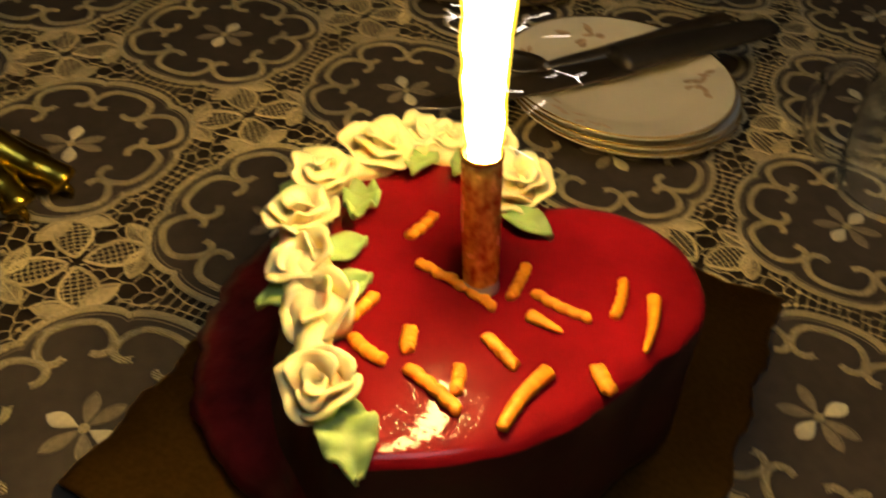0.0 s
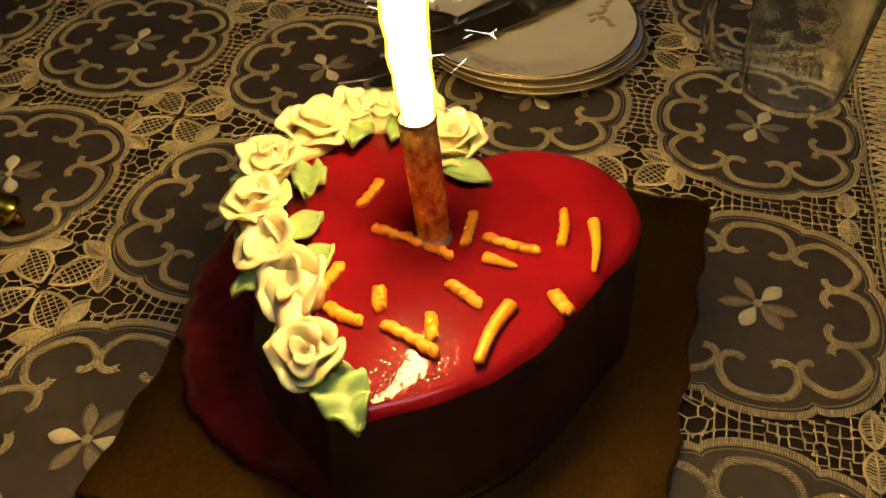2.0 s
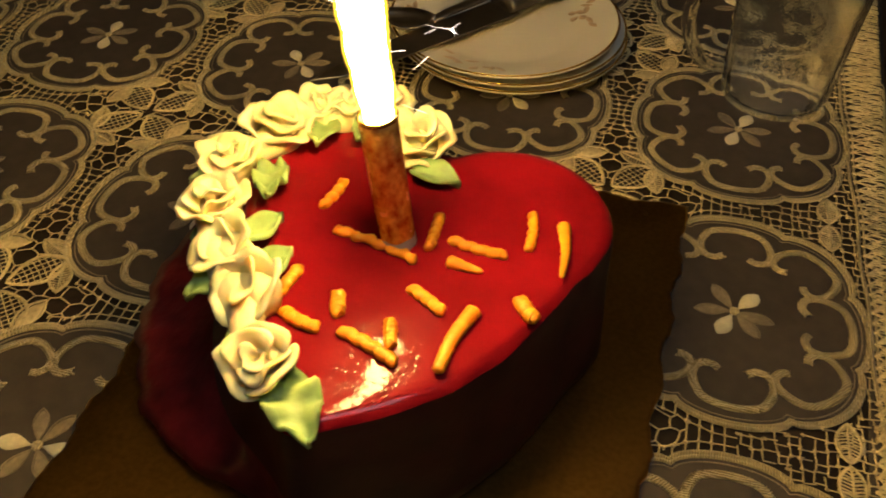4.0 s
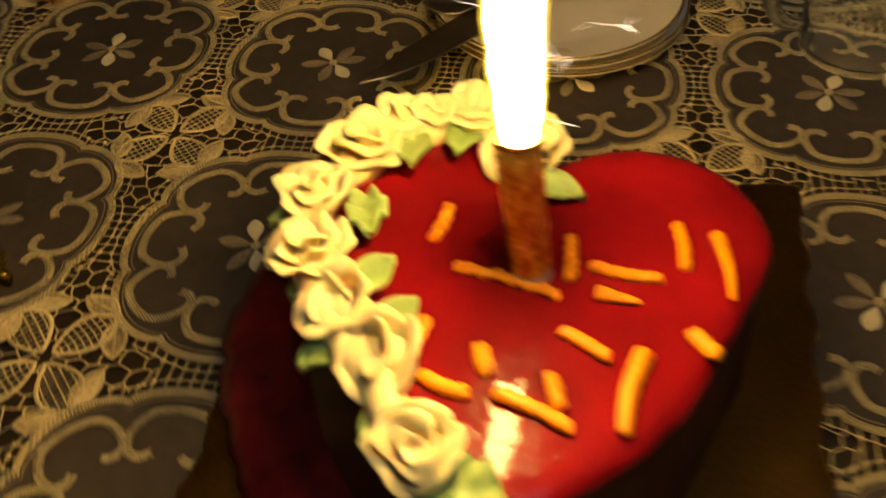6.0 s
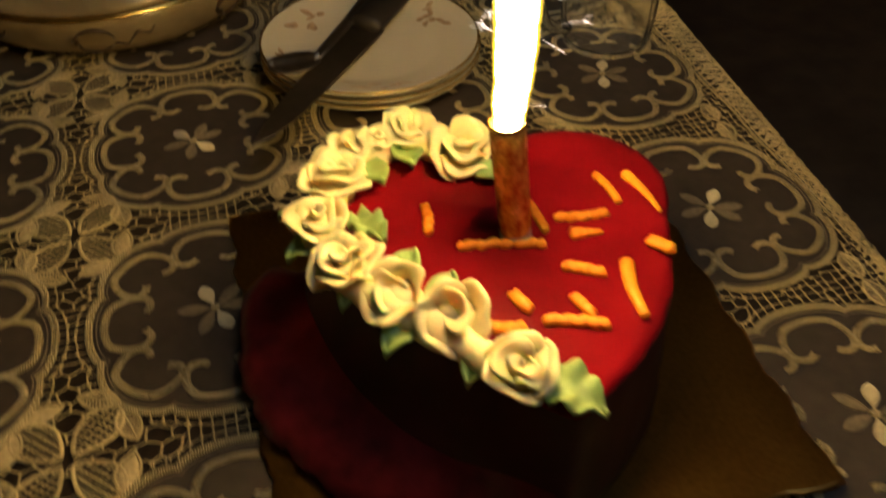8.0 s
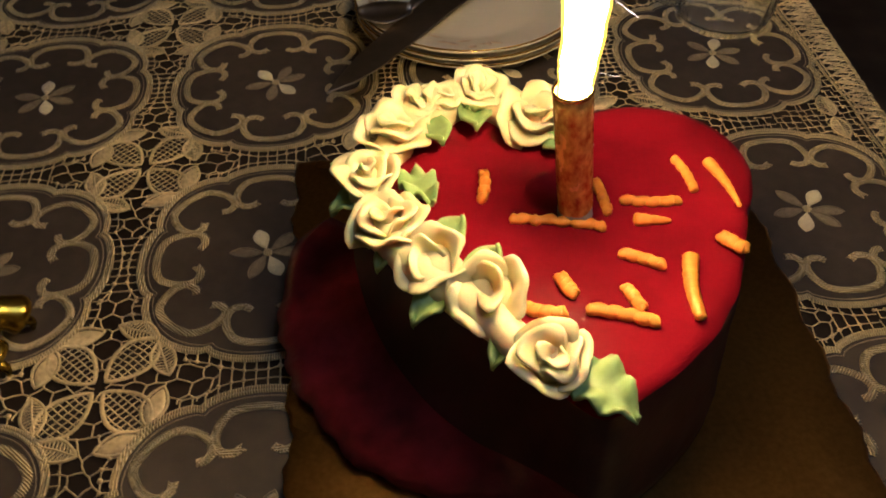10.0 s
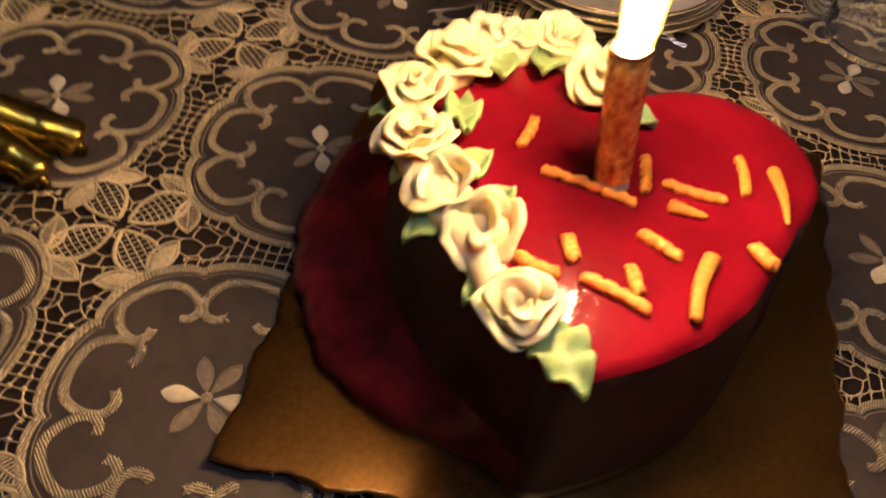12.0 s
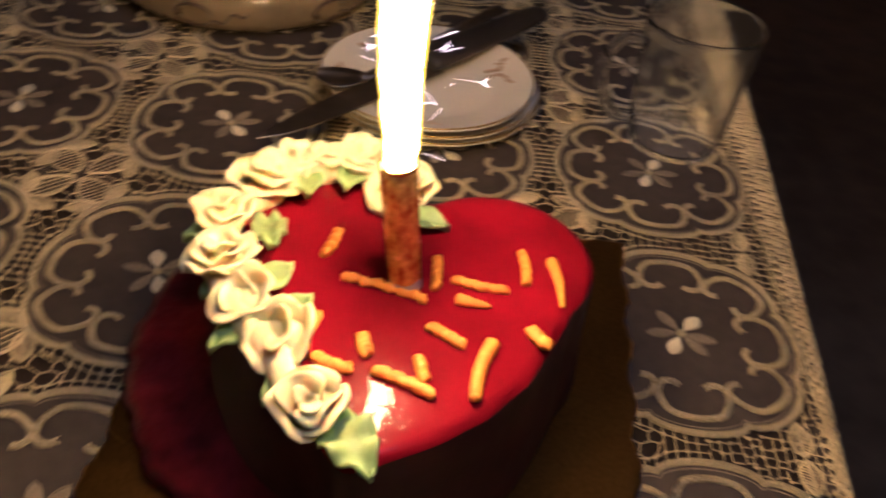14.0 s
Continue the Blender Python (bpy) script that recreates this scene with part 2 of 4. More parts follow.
def lathe(bm, profile, sides=48, centre=(0, 0), wobble=None):
    """Turns a profile of (radius, height) round the upright axis; the profile runs round a closed section or from axis to axis."""
    rings = []
    for r, z in profile:
        if r < 1e-6:
            rings.append([bm.verts.new((centre[0], centre[1], z))])
        else:
            rings.append([bm.verts.new((centre[0] + (r + (wobble(a, z) if wobble else 0)) * math.cos(a), centre[1] + (r + (wobble(a, z) if wobble else 0)) * math.sin(a), z)) for a in (2 * math.pi * k / sides for k in range(sides))])
    for a, b in zip(rings, rings[1:]):
        for k in range(sides):
            q = (k + 1) % sides
            if len(a) == 1 and len(b) == 1:
                continue
            if len(a) == 1:
                bm.faces.new((a[0], b[q], b[k]))
            elif len(b) == 1:
                bm.faces.new((a[k], a[q], b[0]))
            else:
                bm.faces.new((a[k], a[q], b[q], b[k]))


def slab(bm, outline, z0, z1, bevel=0.0, segments=2):
    """An upright prism on a flat outline, with rounded edges."""
    low = [bm.verts.new((x, y, z0)) for x, y in outline]
    high = [bm.verts.new((x, y, z1)) for x, y in outline]
    n = len(outline)
    bm.faces.new(low[::-1])
    top = bm.faces.new(high)
    for i in range(n):
        bm.faces.new((low[i], low[(i + 1) % n], high[(i + 1) % n], high[i]))
    if bevel:
        bmesh.ops.bevel(bm, geom=list(top.edges), offset=bevel, segments=segments, affect="EDGES", profile=0.5)


def box(bm, x0, x1, y0, y1, z0, z1, bevel=0.0):
    slab(bm, [(x0, y0), (x1, y0), (x1, y1), (x0, y1)], z0, z1, bevel)


def sheet(bm, grid, thick):
    """A curved sheet with thickness, from rows of points."""
    rows, cols = len(grid), len(grid[0])
    normals = [[None] * cols for _ in range(rows)]
    for i in range(rows):
        for j in range(cols):
            du = grid[min(i + 1, rows - 1)][j] - grid[max(i - 1, 0)][j]
            dv = grid[i][min(j + 1, cols - 1)] - grid[i][max(j - 1, 0)]
            c = du.cross(dv)
            normals[i][j] = c.normalized() if c.length > 1e-12 else Vector((0, 0, 1))
    a = [[bm.verts.new(grid[i][j] + normals[i][j] * thick / 2) for j in range(cols)] for i in range(rows)]
    b = [[bm.verts.new(grid[i][j] - normals[i][j] * thick / 2) for j in range(cols)] for i in range(rows)]
    for i in range(rows - 1):
        for j in range(cols - 1):
            bm.faces.new((a[i][j], a[i][j + 1], a[i + 1][j + 1], a[i + 1][j]))
            bm.faces.new((b[i][j], b[i + 1][j], b[i + 1][j + 1], b[i][j + 1]))
    for i in range(rows - 1):
        bm.faces.new((a[i][0], a[i + 1][0], b[i + 1][0], b[i][0]))
        bm.faces.new((a[i][-1], b[i][-1], b[i + 1][-1], a[i + 1][-1]))
    for j in range(cols - 1):
        bm.faces.new((a[0][j], b[0][j], b[0][j + 1], a[0][j + 1]))
        bm.faces.new((a[-1][j], a[-1][j + 1], b[-1][j + 1], b[-1][j]))


# ---- the room ----
ROOM = (-2.4, 2.4, -2.2, 2.9, 2.6)


def build_room():
    x0, x1, y0, y1, h = ROOM
    for name, b, mat, label in (
        ("floor", (x0, x1, y0, y1, -0.1, 0.0), M_FLOOR, "dark brown floor of the dim room"),
        ("ceiling", (x0, x1, y0, y1, h, h + 0.1), M_CEIL, "plain white ceiling of the dim room"),
        ("wall_north", (x0 - 0.1, x1 + 0.1, y1, y1 + 0.1, 0, h), M_WALL, "plain dark brown wall behind the table"),
        ("wall_south", (x0 - 0.1, x1 + 0.1, y0 - 0.1, y0, 0, h), M_WALL, "plain dark brown wall of the dim room"),
        ("wall_east", (x1, x1 + 0.1, y0, y1, 0, h), M_WALL, "plain dark brown wall of the dim room"),
        ("wall_west", (x0 - 0.1, x0, y0, y1, 0, h), M_WALL, "plain dark brown wall of the dim room"),
    ):
        bm = bmesh.new()
        box(bm, *b)
        tagged(place(name, mesh_from(name, bm, mat, False)), label, name.split("_")[0], kind="structure")
    # unseen lamp, added as a dim cool fill that lifts the dark parts
    lamp = thing("added_fill_lamp", (0.60, -0.55, h), "round ceiling lamp, unseen, added as dim cool fill", "lamp")
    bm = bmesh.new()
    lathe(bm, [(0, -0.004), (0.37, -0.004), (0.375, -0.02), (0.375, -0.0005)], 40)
    part("fill_lamp_base", bm, M_CEIL, lamp)
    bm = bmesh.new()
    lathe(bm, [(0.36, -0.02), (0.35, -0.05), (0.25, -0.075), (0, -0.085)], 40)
    part("diffuser", bm, M_FILL_LAMP, lamp, "milky glass diffuser of the added fill lamp")
    light = bpy.data.lights.new("fill_light", "AREA")
    light.shape, light.size, light.energy, light.color = "DISK", 0.7, FILL_LAMP_WATTS, (0.66, 0.84, 1.0)
    ob = new("fill_light", light)
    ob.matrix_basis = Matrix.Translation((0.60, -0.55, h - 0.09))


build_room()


# ---- the table ----
def edge_x(y):
    """The right-hand edge of the table."""
    return 0.4515 + 0.086 * y


def build_table():
    t = thing("dining_table", (0, 0, 0), "dark brown wooden dining table under a lace cloth", "table")
    bm = bmesh.new()
    slab(bm, [(-1.15, -0.75), (edge_x(-0.75) - 0.004, -0.75), (edge_x(1.35) - 0.004, 1.35), (-1.15, 1.35)], TABLE - 0.035, TABLE - 0.002, 0.003)
    part("tabletop", bm, M_WOOD, t, smooth=False)
    bm = bmesh.new()
    slab(bm, [(-1.05, -0.65), (edge_x(-0.65) - 0.09, -0.65), (edge_x(1.25) - 0.09, 1.25), (-1.05, 1.25)], TABLE - 0.12, TABLE - 0.0355)
    part("apron", bm, M_WOOD, t, smooth=False)
    for x, y in ((-1.0, -0.6), (-1.0, 1.2), (0.28, -0.6), (0.42, 1.2)):
        bm = bmesh.new()
        lathe(bm, [(0, 0), (0.022, 0), (0.026, 0.05), (0.03, 0.3), (0.042, 0.55), (0.042, TABLE - 0.121), (0, TABLE - 0.121)], 20, (x, y))
        part("leg", bm, M_WOOD, t)


build_table()

# ---- the lace tablecloth ----
CELL_X, CELL_Y = 0.18, 0.195
COLS, ROWS_OF = range(-5, 3), range(-3, 6)


def rim(a, grow=1.0):
    """The scalloped outline of a medallion at the angle a: eight lobes on a squarish oval."""
    c, s = abs(math.cos(a)), abs(math.sin(a))
    r = ((c / 0.0805) ** 2.5 + (s / 0.0875) ** 2.5) ** (-1 / 2.5)
    lobe = abs(math.cos(4 * a)) ** 0.55
    return (r * 0.945 + 0.0064 * lobe) * grow


def rim_point(a, grow=1.0, inset=0.0):
    r = rim(a, grow) - inset
    return Vector((r * math.cos(a), r * math.sin(a), 0))


def band(bm, outer, inner, z, h):
    """A raised flat ribbon between two closed lines."""
    n = len(outer)
    lo = [bm.verts.new((p.x, p.y, z)) for p in outer]
    a = [bm.verts.new(p.lerp(q, 0.22) + Vector((0, 0, z + h))) for p, q in zip(outer, inner)]
    b = [bm.verts.new(p.lerp(q, 0.78) + Vector((0, 0, z + h))) for p, q in zip(outer, inner)]
    li = [bm.verts.new((p.x, p.y, z)) for p in inner]
    for i in range(n):
        k = (i + 1) % n
        for u, v in ((lo, a), (a, b), (b, li)):
            bm.faces.new((u[i], u[k], v[k], v[i]))


def petal_outline(length, width, n=14, blunt=0.6):
    """A leaf-shaped outline that starts at the origin and points along +x."""
    up = [(length * k / n, width * math.sin(math.pi * (k / n) ** blunt) ** 0.8) for k in range(n + 1)]
    return up + [(x, -y) for x, y in up[-2:0:-1]]


def pad(bm, outline, z, h, m=None):
    """A soft low cushion on an outline."""
    m = m or Matrix()
    cx = sum(p[0] for p in outline) / len(outline)
    cy = sum(p[1] for p in outline) / len(outline)
    rings = []
    for shrink, up in ((1.0, 0.0), (0.93, 0.6), (0.6, 1.0)):
        rings.append([bm.verts.new(m @ Vector((cx + (x - cx) * shrink, cy + (y - cy) * shrink, z + h * up))) for x, y in outline])
    n = len(outline)
    for a, b in zip(rings, rings[1:]):
        for i in range(n):
            bm.faces.new((a[i], a[(i + 1) % n], b[(i + 1) % n], b[i]))
    bm.faces.new(rings[-1])


PETAL, PETAL_HALF, PETAL_ROOT = 0.0375, 0.0120, 0.0050


def petal_half(x):
    """Half the width of a mesh-filled petal: pointed at its root, broad and blunt outwards."""
    t = min(max(x / PETAL, 0), 1)
    return PETAL_HALF * max(0.0, math.sin(math.pi * t ** 1.25)) ** 0.62


def leaf_spots():
    """The eight small leaves of a corner motif: root and tip in the plane of the cloth."""
    for k in range(4):
        along, across = ((1, 0), (0, 1), (-1, 0), (0, -1))[k], ((0, 1), (-1, 0), (0, -1), (1, 0))[k]
        far, near = ((0.0365, 0.0290), (0.0435, 0.0345))[k % 2]
        for side in (1, -1):
            root = [near * u + side * 0.0285 * v for u, v in zip(along, across)]
            tip = [far * u + side * 0.0035 * v for u, v in zip(along, across)]
            yield Vector(root), Vector(tip), (k + (side > 0)) % 2


def herringbone(bm, line, half, pitch, r, z):
    """Slanted stitches across a line, meeting at its middle."""
    gone, last = 0.0, line[0]
    for a, b in zip(line, line[1:]):
        gone += (b - a).length
        if gone < pitch:
            continue
        gone = 0.0
        d = (b - a).normalized()
        n = Vector((-d.y, d.x, 0))
        for side in (1, -1):
            p, q = b + n * side * half + d * half * 0.5, b - d * half * 0.3
            tube(bm, [Vector((p.x, p.y, z * 0.3)), Vector((p.lerp(q, 0.5).x, p.lerp(q, 0.5).y, z)), Vector((q.x, q.y, z * 0.55))], r, 4, caps=False)


def lace_meshes():
    out = {}
    turns = [2 * math.pi * k / 160 for k in range(160)]
    bm = bmesh.new()
    slab(bm, [tuple(rim_point(a, 1, 0.001)[:2]) for a in turns], -0.0004, 0.0)
    out["fabric"] = mesh_from("medallion", bm, M_SHEER, False)
    # the border: an outer ridge and an inner ridge with a groove between them, under slanted stitches
    bm = bmesh.new()
    band(bm, [rim_point(a) for a in turns], [rim_point(a, 1, 0.0028) for a in turns], 0.0001, 0.0015)
    band(bm, [rim_point(a, 1, 0.0026) for a in turns], [rim_point(a, 1, 0.0050) for a in turns], 0.0001, 0.0011)
    out["border"] = mesh_from("scalloped_border", bm, M_THREAD)
    bm = bmesh.new()
    band(bm, [rim_point(a, 1, 0.0068) for a in turns], [rim_point(a, 1, 0.0077) for a in turns], 0.0001, 0.0004)
    out["inner"] = mesh_from("inner_cord", bm, M_DULL)
    # a C-shaped scroll, its back along +x, whose curled ends meet those of its neighbours
    for name, w in (("scroll", 1.0), ("scroll_wide", 1.10)):
        pts = [(-0.0150, -0.0075), (-0.0178, -0.0120), (-0.0160, -0.0180), (-0.0092, -0.0208), (0.001, -0.0190), (0.0085, -0.0132), (0.0112, 0), (0.0085, 0.0132), (0.001, 0.0190), (-0.0092, 0.0208), (-0.0160, 0.0180), (-0.0178, 0.0120), (-0.0150, 0.0075)]
        line = smooth_line([(x, y * w, 0.0004) for x, y in pts], 6)
        bm = bmesh.new()
        tube(bm, line, lambda s: 0.0021 + 0.0003 * math.cos(2 * math.pi * 2 * s), 7, flat=0.4)
        herringbone(bm, smooth_line([(x, y * w, 0.0004) for x, y in pts], 40), 0.0026, 0.0014, 0.00042, 0.0016)
        out[name] = mesh_from(name, bm, M_THREAD)
    bm = bmesh.new()
    pad(bm, petal_outline(0.0205, 0.0052, 12, 1.4), 0.0001, 0.0012)
    out["satin"] = mesh_from("satin_petal", bm, M_SATIN)
    bm = bmesh.new()
    ol = [Vector((x, y, 0.0004)) for x, y in petal_outline(0.0215, 0.0040, 12, 1.3)]
    tube(bm, ol, 0.0006, 5, closed=True)
    pad(bm, petal_outline(0.0205, 0.0034, 10, 1.3), 0.0001, 0.0003)
    out["outline"] = mesh_from("outlined_petal", bm, M_DULL)
    bm = bmesh.new()
    lathe(bm, [(0.0031, 0.0), (0.0028, 0.0012), (0.0013, 0.0016), (0.0009, 0.0008), (0, 0.0006)], 14)
    out["knot"] = mesh_from("flower_knot", bm, M_THREAD)
    # mesh-filled petal of the corner motif
    steps = [PETAL * k / 18 for k in range(19)]
    ol = [Vector((x, petal_half(x), 0.0006)) for x in steps] + [Vector((x, -petal_half(x), 0.0006)) for x in steps[-2:0:-1]]
    bm = bmesh.new()
    tube(bm, ol, 0.0013, 6, closed=True, flat=0.7)
    for k in range(1, 10):
        x = PETAL * k / 10
        tube(bm, [Vector((x, -petal_half(x), 0.0003)), Vector((x + 0.0008, 0, 0.0006)), Vector((x, petal_half(x), 0.0003))], 0.00042, 4, caps=False)
    for k in range(-2, 3):
        y = k * 0.0041
        xs = [i * PETAL / 80 for i in range(81) if petal_half(i * PETAL / 80) > abs(y)]
        if len(xs) > 2:
            tube(bm, [Vector((xs[0], y, 0.0004)), Vector(((xs[0] + xs[-1]) / 2, y * 1.1, 0.0006)), Vector((xs[-1], y, 0.0004))], 0.00042, 4, caps=False)
    out["mesh_petal"] = mesh_from("mesh_petal", bm, M_NET)
    # the small leaves: one filled with satin stitch, one outlined with ribs
    ol = petal_outline(0.026, 0.0068, 12, 0.95)
    bm = bmesh.new()
    tube(bm, [Vector((x, y, 0.0005)) for x, y in ol], 0.0010, 5, closed=True, flat=0.7)
    pad(bm, [(x * 0.90 + 0.0013, y * 0.80) for x, y in ol], 0.0, 0.0009)
    out["leaf_0"] = mesh_from("small_leaf", bm, M_NET)
    bm = bmesh.new()
    tube(bm, [Vector((x, y, 0.0005)) for x, y in ol], 0.0010, 5, closed=True, flat=0.7)
    tube(bm, [Vector((0.001, 0, 0.0006)), Vector((0.013, 0.0004, 0.0009)), Vector((0.025, 0, 0.0006))], 0.0007, 5, caps=False)
    for k in range(1, 12):
        x = 0.026 * k / 12
        w = 0.0064 * max(0, math.sin(math.pi * (x / 0.026) ** 0.95)) ** 0.8
        tube(bm, [Vector((x - 0.0012, -w, 0.0003)), Vector((x + 0.0008, 0, 0.0005)), Vector((x - 0.0012, w, 0.0003))], 0.00062, 4, caps=False)
    out["leaf_1"] = mesh_from("ribbed_leaf", bm, M_NET)
    return out


def lace_net():
    """Cords and beads of one cell, centred on the corner between four medallions: ladders in the gaps, wide meshes in the middle."""
    rnd = random.Random(4)
    bm = bmesh.new()
    spots = list(leaf_spots())

    def over_rim(p):
        """How far a point lies outside the nearest medallion."""
        x = p.x + CELL_X / 2
        y = p.y + CELL_Y / 2
        x -= round(x / CELL_X) * CELL_X
        y -= round(y / CELL_Y) * CELL_Y
        return math.hypot(x, y) - rim(math.atan2(y, x))

    def gap_half(s, upright):
        """Half the gap between two medallions at a distance s from the corner."""
        lo, hi = 0.0, 0.06
        for _ in range(24):
            mid = (lo + hi) / 2
            if over_rim(Vector((mid, s, 0)) if upright else Vector((s, mid, 0))) > 0:
                lo = mid
            else:
                hi = mid
        return lo

    narrow = 0.0125
    for upright in (True, False):
        size = CELL_Y if upright else CELL_X
        for sign in (1, -1):
            rows = []
            k = 0
            while True:
                s = size / 2 - (k + 0.5) * 0.0068
                if s < 0.040:
                    break
                w = gap_half(s, upright)
                j = rnd.uniform(-0.0005, 0.0005)
                put = (lambda c, s=s: Vector((c, sign * s, 0.0))) if upright else (lambda c, s=s: Vector((sign * s, c, 0.0)))
                inner = w - 0.0052 + rnd.uniform(-0.0004, 0.0004)
                left, right = put(-inner + j), put(inner + j)
                rows.append((left, right))
                if w < narrow:
                    tube(bm, [put(-w - 0.0012), left, put(j), right, put(w + 0.0012)], 0.00048, 4, caps=False)
                else:
                    tube(bm, [put(-w - 0.0012), left], 0.00048, 4, caps=False)
                    tube(bm, [put(w + 0.0012), right], 0.00048, 4, caps=False)
                for q in (left, right):
                    if rnd.random() < 0.85:
                        bead(bm, q + Vector((0, 0, 0.0003)), rnd.uniform(0.0013, 0.0019))
                k += 1
            for a, b in zip(rows, rows[1:]):
                for p, q in zip(a, b):
                    tube(bm, [p, p.lerp(q, 0.5) + Vector((0, 0, 0.0002)), q], 0.00045, 4, caps=False)
            # across the gap's middle, where two cells meet
            s = size / 2 + 0.0034
            for p in rows[0]:
                q = p.copy()
                q[1 if upright else 0] = sign * s
                tube(bm, [p, q], 0.00045, 4, caps=False)

    def free(p):
        if over_rim(p) < 0.0045 or p.length < 0.004:
            return False
        for upright in (True, False):
            s, c = (abs(p.y), abs(p.x)) if upright else (abs(p.x), abs(p.y))
            if s > 0.045 and gap_half(s, upright) < narrow:
                return False
        x, y = abs(p.x), abs(p.y)
        u, v = (x + y) / math.sqrt(2) - PETAL_ROOT, (y - x) / math.sqrt(2)
        if 0 < u < PETAL and abs(v) < petal_half(u) + 0.0006:
            return False
        for root, tip, _ in spots:
            d = (tip - root)
            ln = d.length
            d = d / ln
            q = Vector((p.x, p.y)) - root
            u, v = q.dot(d), q.x * d.y - q.y * d.x
            if 0 < u < ln and abs(v) < 0.0066 * math.sin(math.pi * u / ln) ** 0.8 + 0.0004:
                return False
        return True

    # a loose honeycomb, its nodes drawn aside, cut off where leaves and borders begin
    side = 0.0072
    jit = {}

    def node(i, j):
        if (i, j) not in jit:
            jit[(i, j)] = (rnd.uniform(-1, 1) * side * 0.30, rnd.uniform(-1, 1) * side * 0.30)
        a, b = jit[(i, j)]
        zig = 0.25 * side * (1 if (i + j) % 2 else -1)
        return Vector((i * side * 0.866 + a, j * side * 1.5 + b + zig, 0.0))

    for i in range(-15, 16):
        for j in range(-9, 10):
            p = node(i, j)
            if p.length > 0.085:
                continue
            ends = [node(i + 1, j)] + ([node(i, j + 1)] if (i + j) % 2 else [])
            for q in ends:
                pf, qf = free(p), free(q)
                if not pf and not qf:
                    continue
                a, b = (p, q) if pf else (q, p)
                if not (pf and qf):
                    lo, hi = 0.0, 1.0
                    for _ in range(7):
                        mid = (lo + hi) / 2
                        if free(a.lerp(b, mid)):
                            lo = mid
                        else:
                            hi = mid
                    b = a.lerp(b, min(1, hi + 0.12))
                mid = (a + b) / 2 + Vector((rnd.uniform(-1, 1), rnd.uniform(-1, 1), 0)) * 0.0006
                tube(bm, [a, mid + Vector((0, 0, 0.0002)), b], 0.00052, 4, caps=False)
            if free(p) and rnd.random() < 0.12:
                bead(bm, p + Vector((0, 0, 0.0003)), rnd.uniform(0.0010, 0.0014))
    return mesh_from("lace_net", bm, M_NET)


